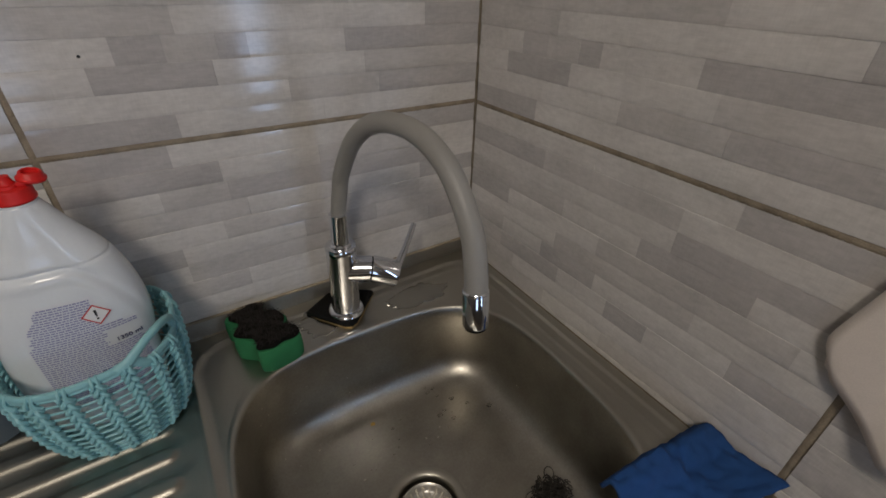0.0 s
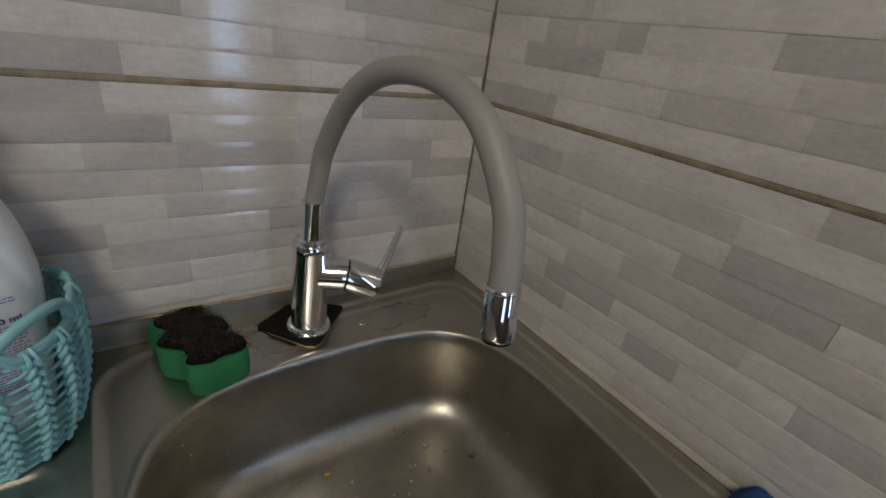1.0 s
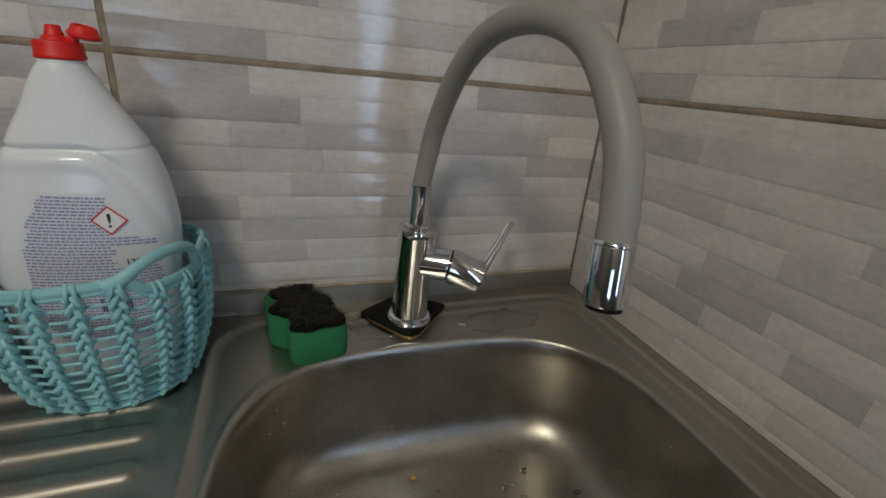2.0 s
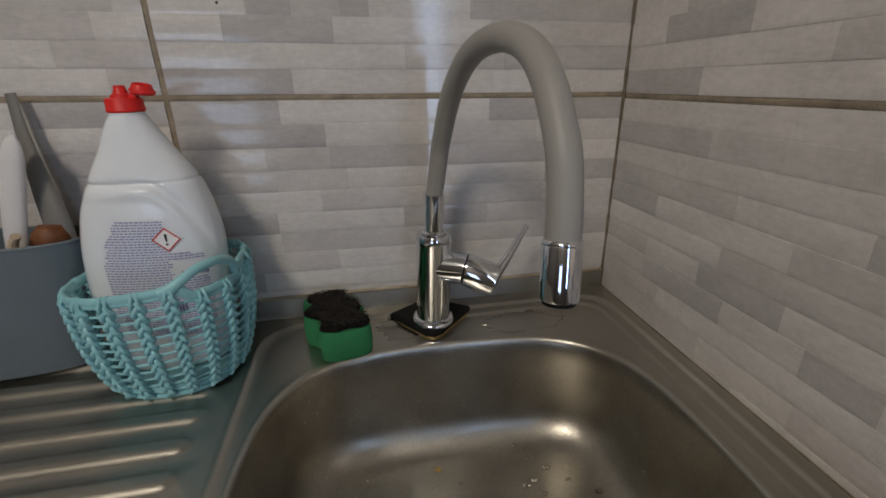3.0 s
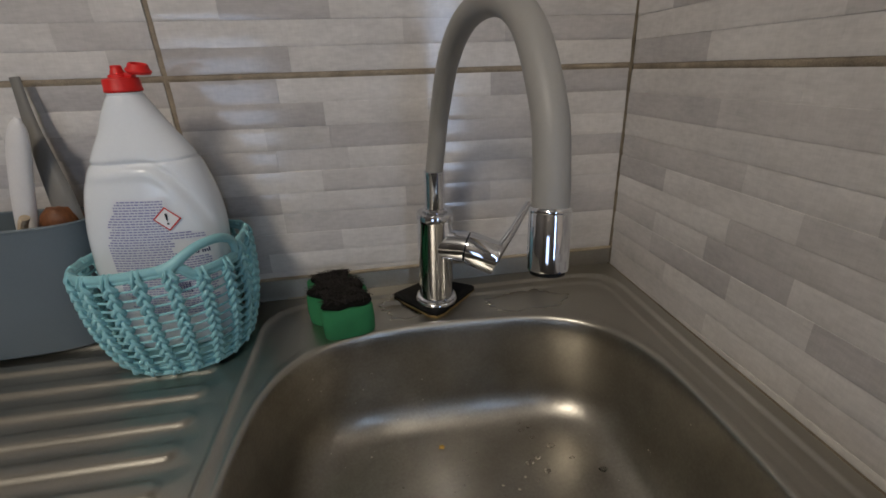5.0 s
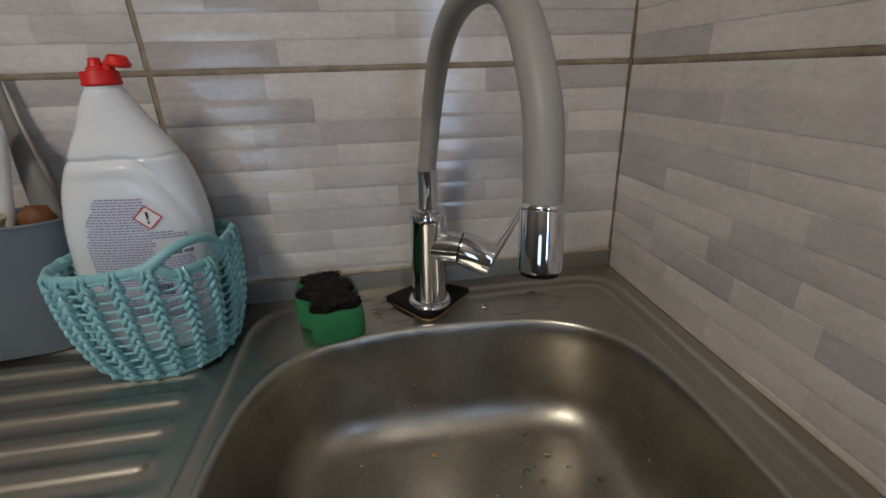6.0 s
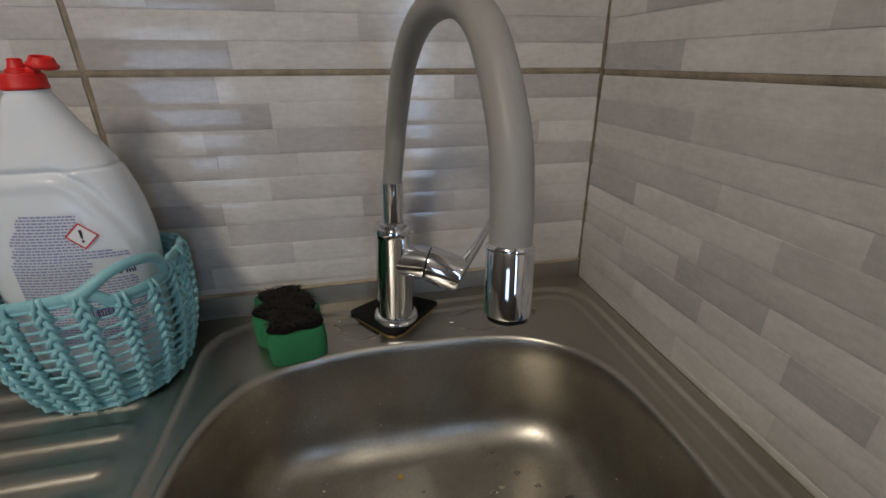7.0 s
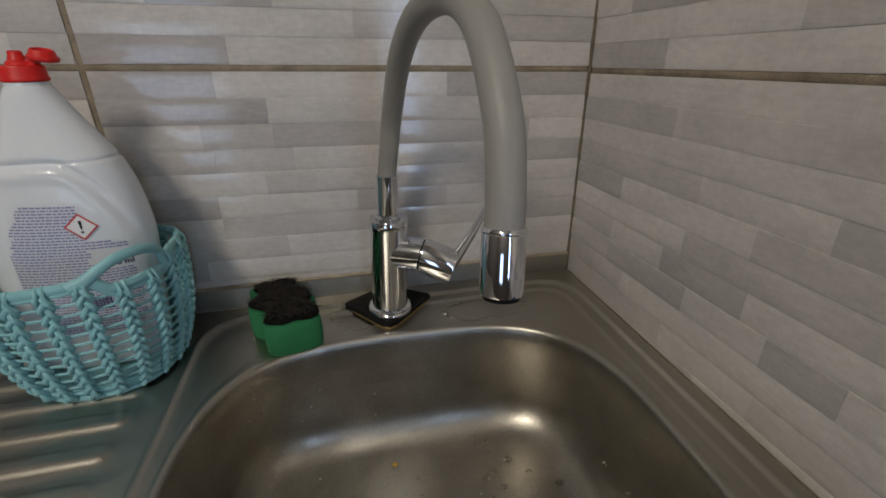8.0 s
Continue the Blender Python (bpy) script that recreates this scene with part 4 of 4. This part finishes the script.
def hang(u, v):
    # a towel hanging beside the sink: v downwards, u away from the corner
    low = 1.0665 - 0.165 * min(u, 0.28) + 0.06 * max(0.0, u - 0.28) + 0.004 * math.sin(14 * u)
    z = 1.42 + (low - 1.42) * v
    y = -0.468 - 0.085 * (1 - v) - 0.26 * u - 0.014 * sstep(0.90, 1.0, v) ** 2 * sstep(0.10, 0.0, u)
    x = -0.0055 - 0.0060 * (1 + math.sin(13 * u + 2.4 * v + 0.6)) * v * sstep(0.0, 0.16, u) - 0.004 * abs(noise.noise((5 * u, 4 * v, 1))) * sstep(0.0, 0.2, u)
    return Vector((min(x, -0.0048), y, z))


cloth("towel", hang, 36, 44, TOWEL, "beige towel hanging on the tiled wall beside the sink", 0.007)
hook = tagged(empty("towel_hook", (-0.006, -0.73, 1.43)), "small chrome towel hook on the tiles", "hook")
part("hook_plate", box((-0.006, -0.75, 1.40), (-0.001, -0.71, 1.46), 0.002), CHROME, hook)
part("hook_arm", tube(spline([(-0.006, -0.73, 1.43), (-0.03, -0.73, 1.42), (-0.04, -0.73, 1.44)], 6), 0.003, 8), CHROME, hook)

# ---- wire wool, crumbs, water ----
rw = random.Random(21)
bm = bmesh.new()
for i in range(300):
    c = Vector((-0.122 + rw.gauss(0, 0.0095), -0.358 + rw.gauss(0, 0.0085), 0.7890 + abs(rw.gauss(0, 0.008))))
    r = 0.0020 + 0.0045 * rw.random()
    ax = Vector((rw.gauss(0, 1), rw.gauss(0, 1), rw.gauss(0, 1))).normalized()
    u = ax.orthogonal().normalized()
    w = ax.cross(u)
    s = rw.random() * 6
    line = [c + u * (r * math.cos(s + k * 0.7)) + w * (r * math.sin(s + k * 0.7)) + ax * (0.0008 * k) for k in range(9)]
    for p in line:
        p.z = max(p.z, 0.7795)
    tube(line, 0.00065, 4, bm)
tagged(part("wire_wool", bm, WOOL), "dark tangled wire wool scrubber lying in the bowl", "scrubber")


def bowl_z(x, y):
    c, s = x - CX, y - CY
    best = 0.7745
    for (k0, z0, p0), (k1, z1, p1) in zip(PROFILE, PROFILE[1:]):
        k = ((abs(c) / HA) ** p1 + (abs(s) / HB) ** p1) ** (1 / p1)
        if k0 <= k <= k1:
            return z0 + (z1 - z0) * (k - k0) / (k1 - k0)
    return best


def crumb(name, x, y, r, material, label, flat=0.5):
    bm = bmesh.new()
    bmesh.ops.create_icosphere(bm, subdivisions=2, radius=1)
    z = bowl_z(x, y)
    for v in bm.verts:
        k = 1 + 0.45 * noise.noise(v.co * 1.7 + Vector((x * 900, y * 700, 0)))
        v.co = Vector((x + v.co.x * r * k, y + v.co.y * r * k * 0.7, z + r * flat + v.co.z * r * flat * k))
    return tagged(part(name, bm, material), label, "crumb" if material is not WATER else "water")


crumb("food_crumb", -0.259, -0.150, 0.0034, CRUMB, "yellow food scrap lying in the wet bowl")
for x, y in ((-0.335, -0.150), (-0.205, -0.205), (-0.190, -0.212), (-0.180, -0.200), (-0.300, -0.215)):
    tagged(crumb("food_crumb", x, y, 0.0011 + 0.0006 * rw.random(), LIME, "tiny pale food scrap in the steel bowl"), group="crumbs in the bowl")
for i in range(26):
    if i < 11:
        x, y, r = -0.142 + rw.gauss(0, 0.018), -0.172 + rw.gauss(0, 0.017), 0.0026 + 0.0018 * rw.random()
    else:
        x, y, r = rw.uniform(-0.36, -0.13), rw.uniform(-0.22, -0.155), 0.0008 + 0.0012 * rw.random() ** 2
    tagged(crumb("water_drop", x, y, r, WATER, "clear water drop on the steel bowl", 0.34), group="drops in the bowl")
# dried splashes and droplets over the bowl's walls
bm = bmesh.new()
for i in range(80):
    a = rw.uniform(0.25, 2.9) if i < 60 else rw.uniform(0, 2 * math.pi)
    n = rw.randrange(6, len(PROFILE) - 6)
    k, z, power = PROFILE[n]
    c, s = math.cos(a), math.sin(a)
    m = (abs(c) ** power + abs(s) ** power) ** (-1 / power)
    r = 0.0003 + 0.0006 * rw.random() ** 3
    geo = bmesh.ops.create_icosphere(bm, subdivisions=1, radius=1)
    for v in geo["verts"]:
        v.co = Vector((CX + HA * k * m * c, CY + HB * k * m * s, z)) + Vector((v.co.x * r, v.co.y * r, v.co.z * r * 1.4))
tagged(part("droplets", bm, LIME), "tiny pale dried droplets on the walls of the steel bowl", "droplets", kind="stuff")
# shallow puddles on the deck beside the tap
def puddle(cx, cy, rx, ry, seed):
    ring = []
    for i in range(72):
        a = 2 * math.pi * i / 72
        k = 1 + 0.34 * noise.noise((1.7 * math.cos(a), 1.7 * math.sin(a), seed)) + 0.20 * noise.noise((6 * math.cos(a), 6 * math.sin(a), seed - 2))
        ring.append((rx * k * math.cos(a), ry * k * math.sin(a)))
    rows = []
    for k, dz in ((1.0, -0.0003), (0.98, 0.0004), (0.94, 0.0007), (0.85, 0.0007), (0.7, 0.0007), (0.5, 0.0007), (0.3, 0.0007), (0.1, 0.0007)):
        rows.append([Vector((cx + x * k, cy + y * k, deck_z(cx + x * k, cy + y * k) + dz)) for x, y in ring])
    tagged(part("water_puddle", loft(rows, cap=(False, True)), WET), "thin clear puddle on the steel deck beside the tap", "water")


puddle(-0.142, -0.068, 0.047, 0.024, 4)
puddle(-0.272, -0.052, 0.038, 0.029, 9)

# a dark speck on the upper tile
bm = lathe([(0.0014, 0.0), (0.0011, 0.0003), (0.0003, 0.0004)], (-0.436, -0.0006, 1.2485), (0, -1, 0), 12)
tagged(part("stain", bm, INK_BLACK), "small dark speck on the glossy tile", "stain")
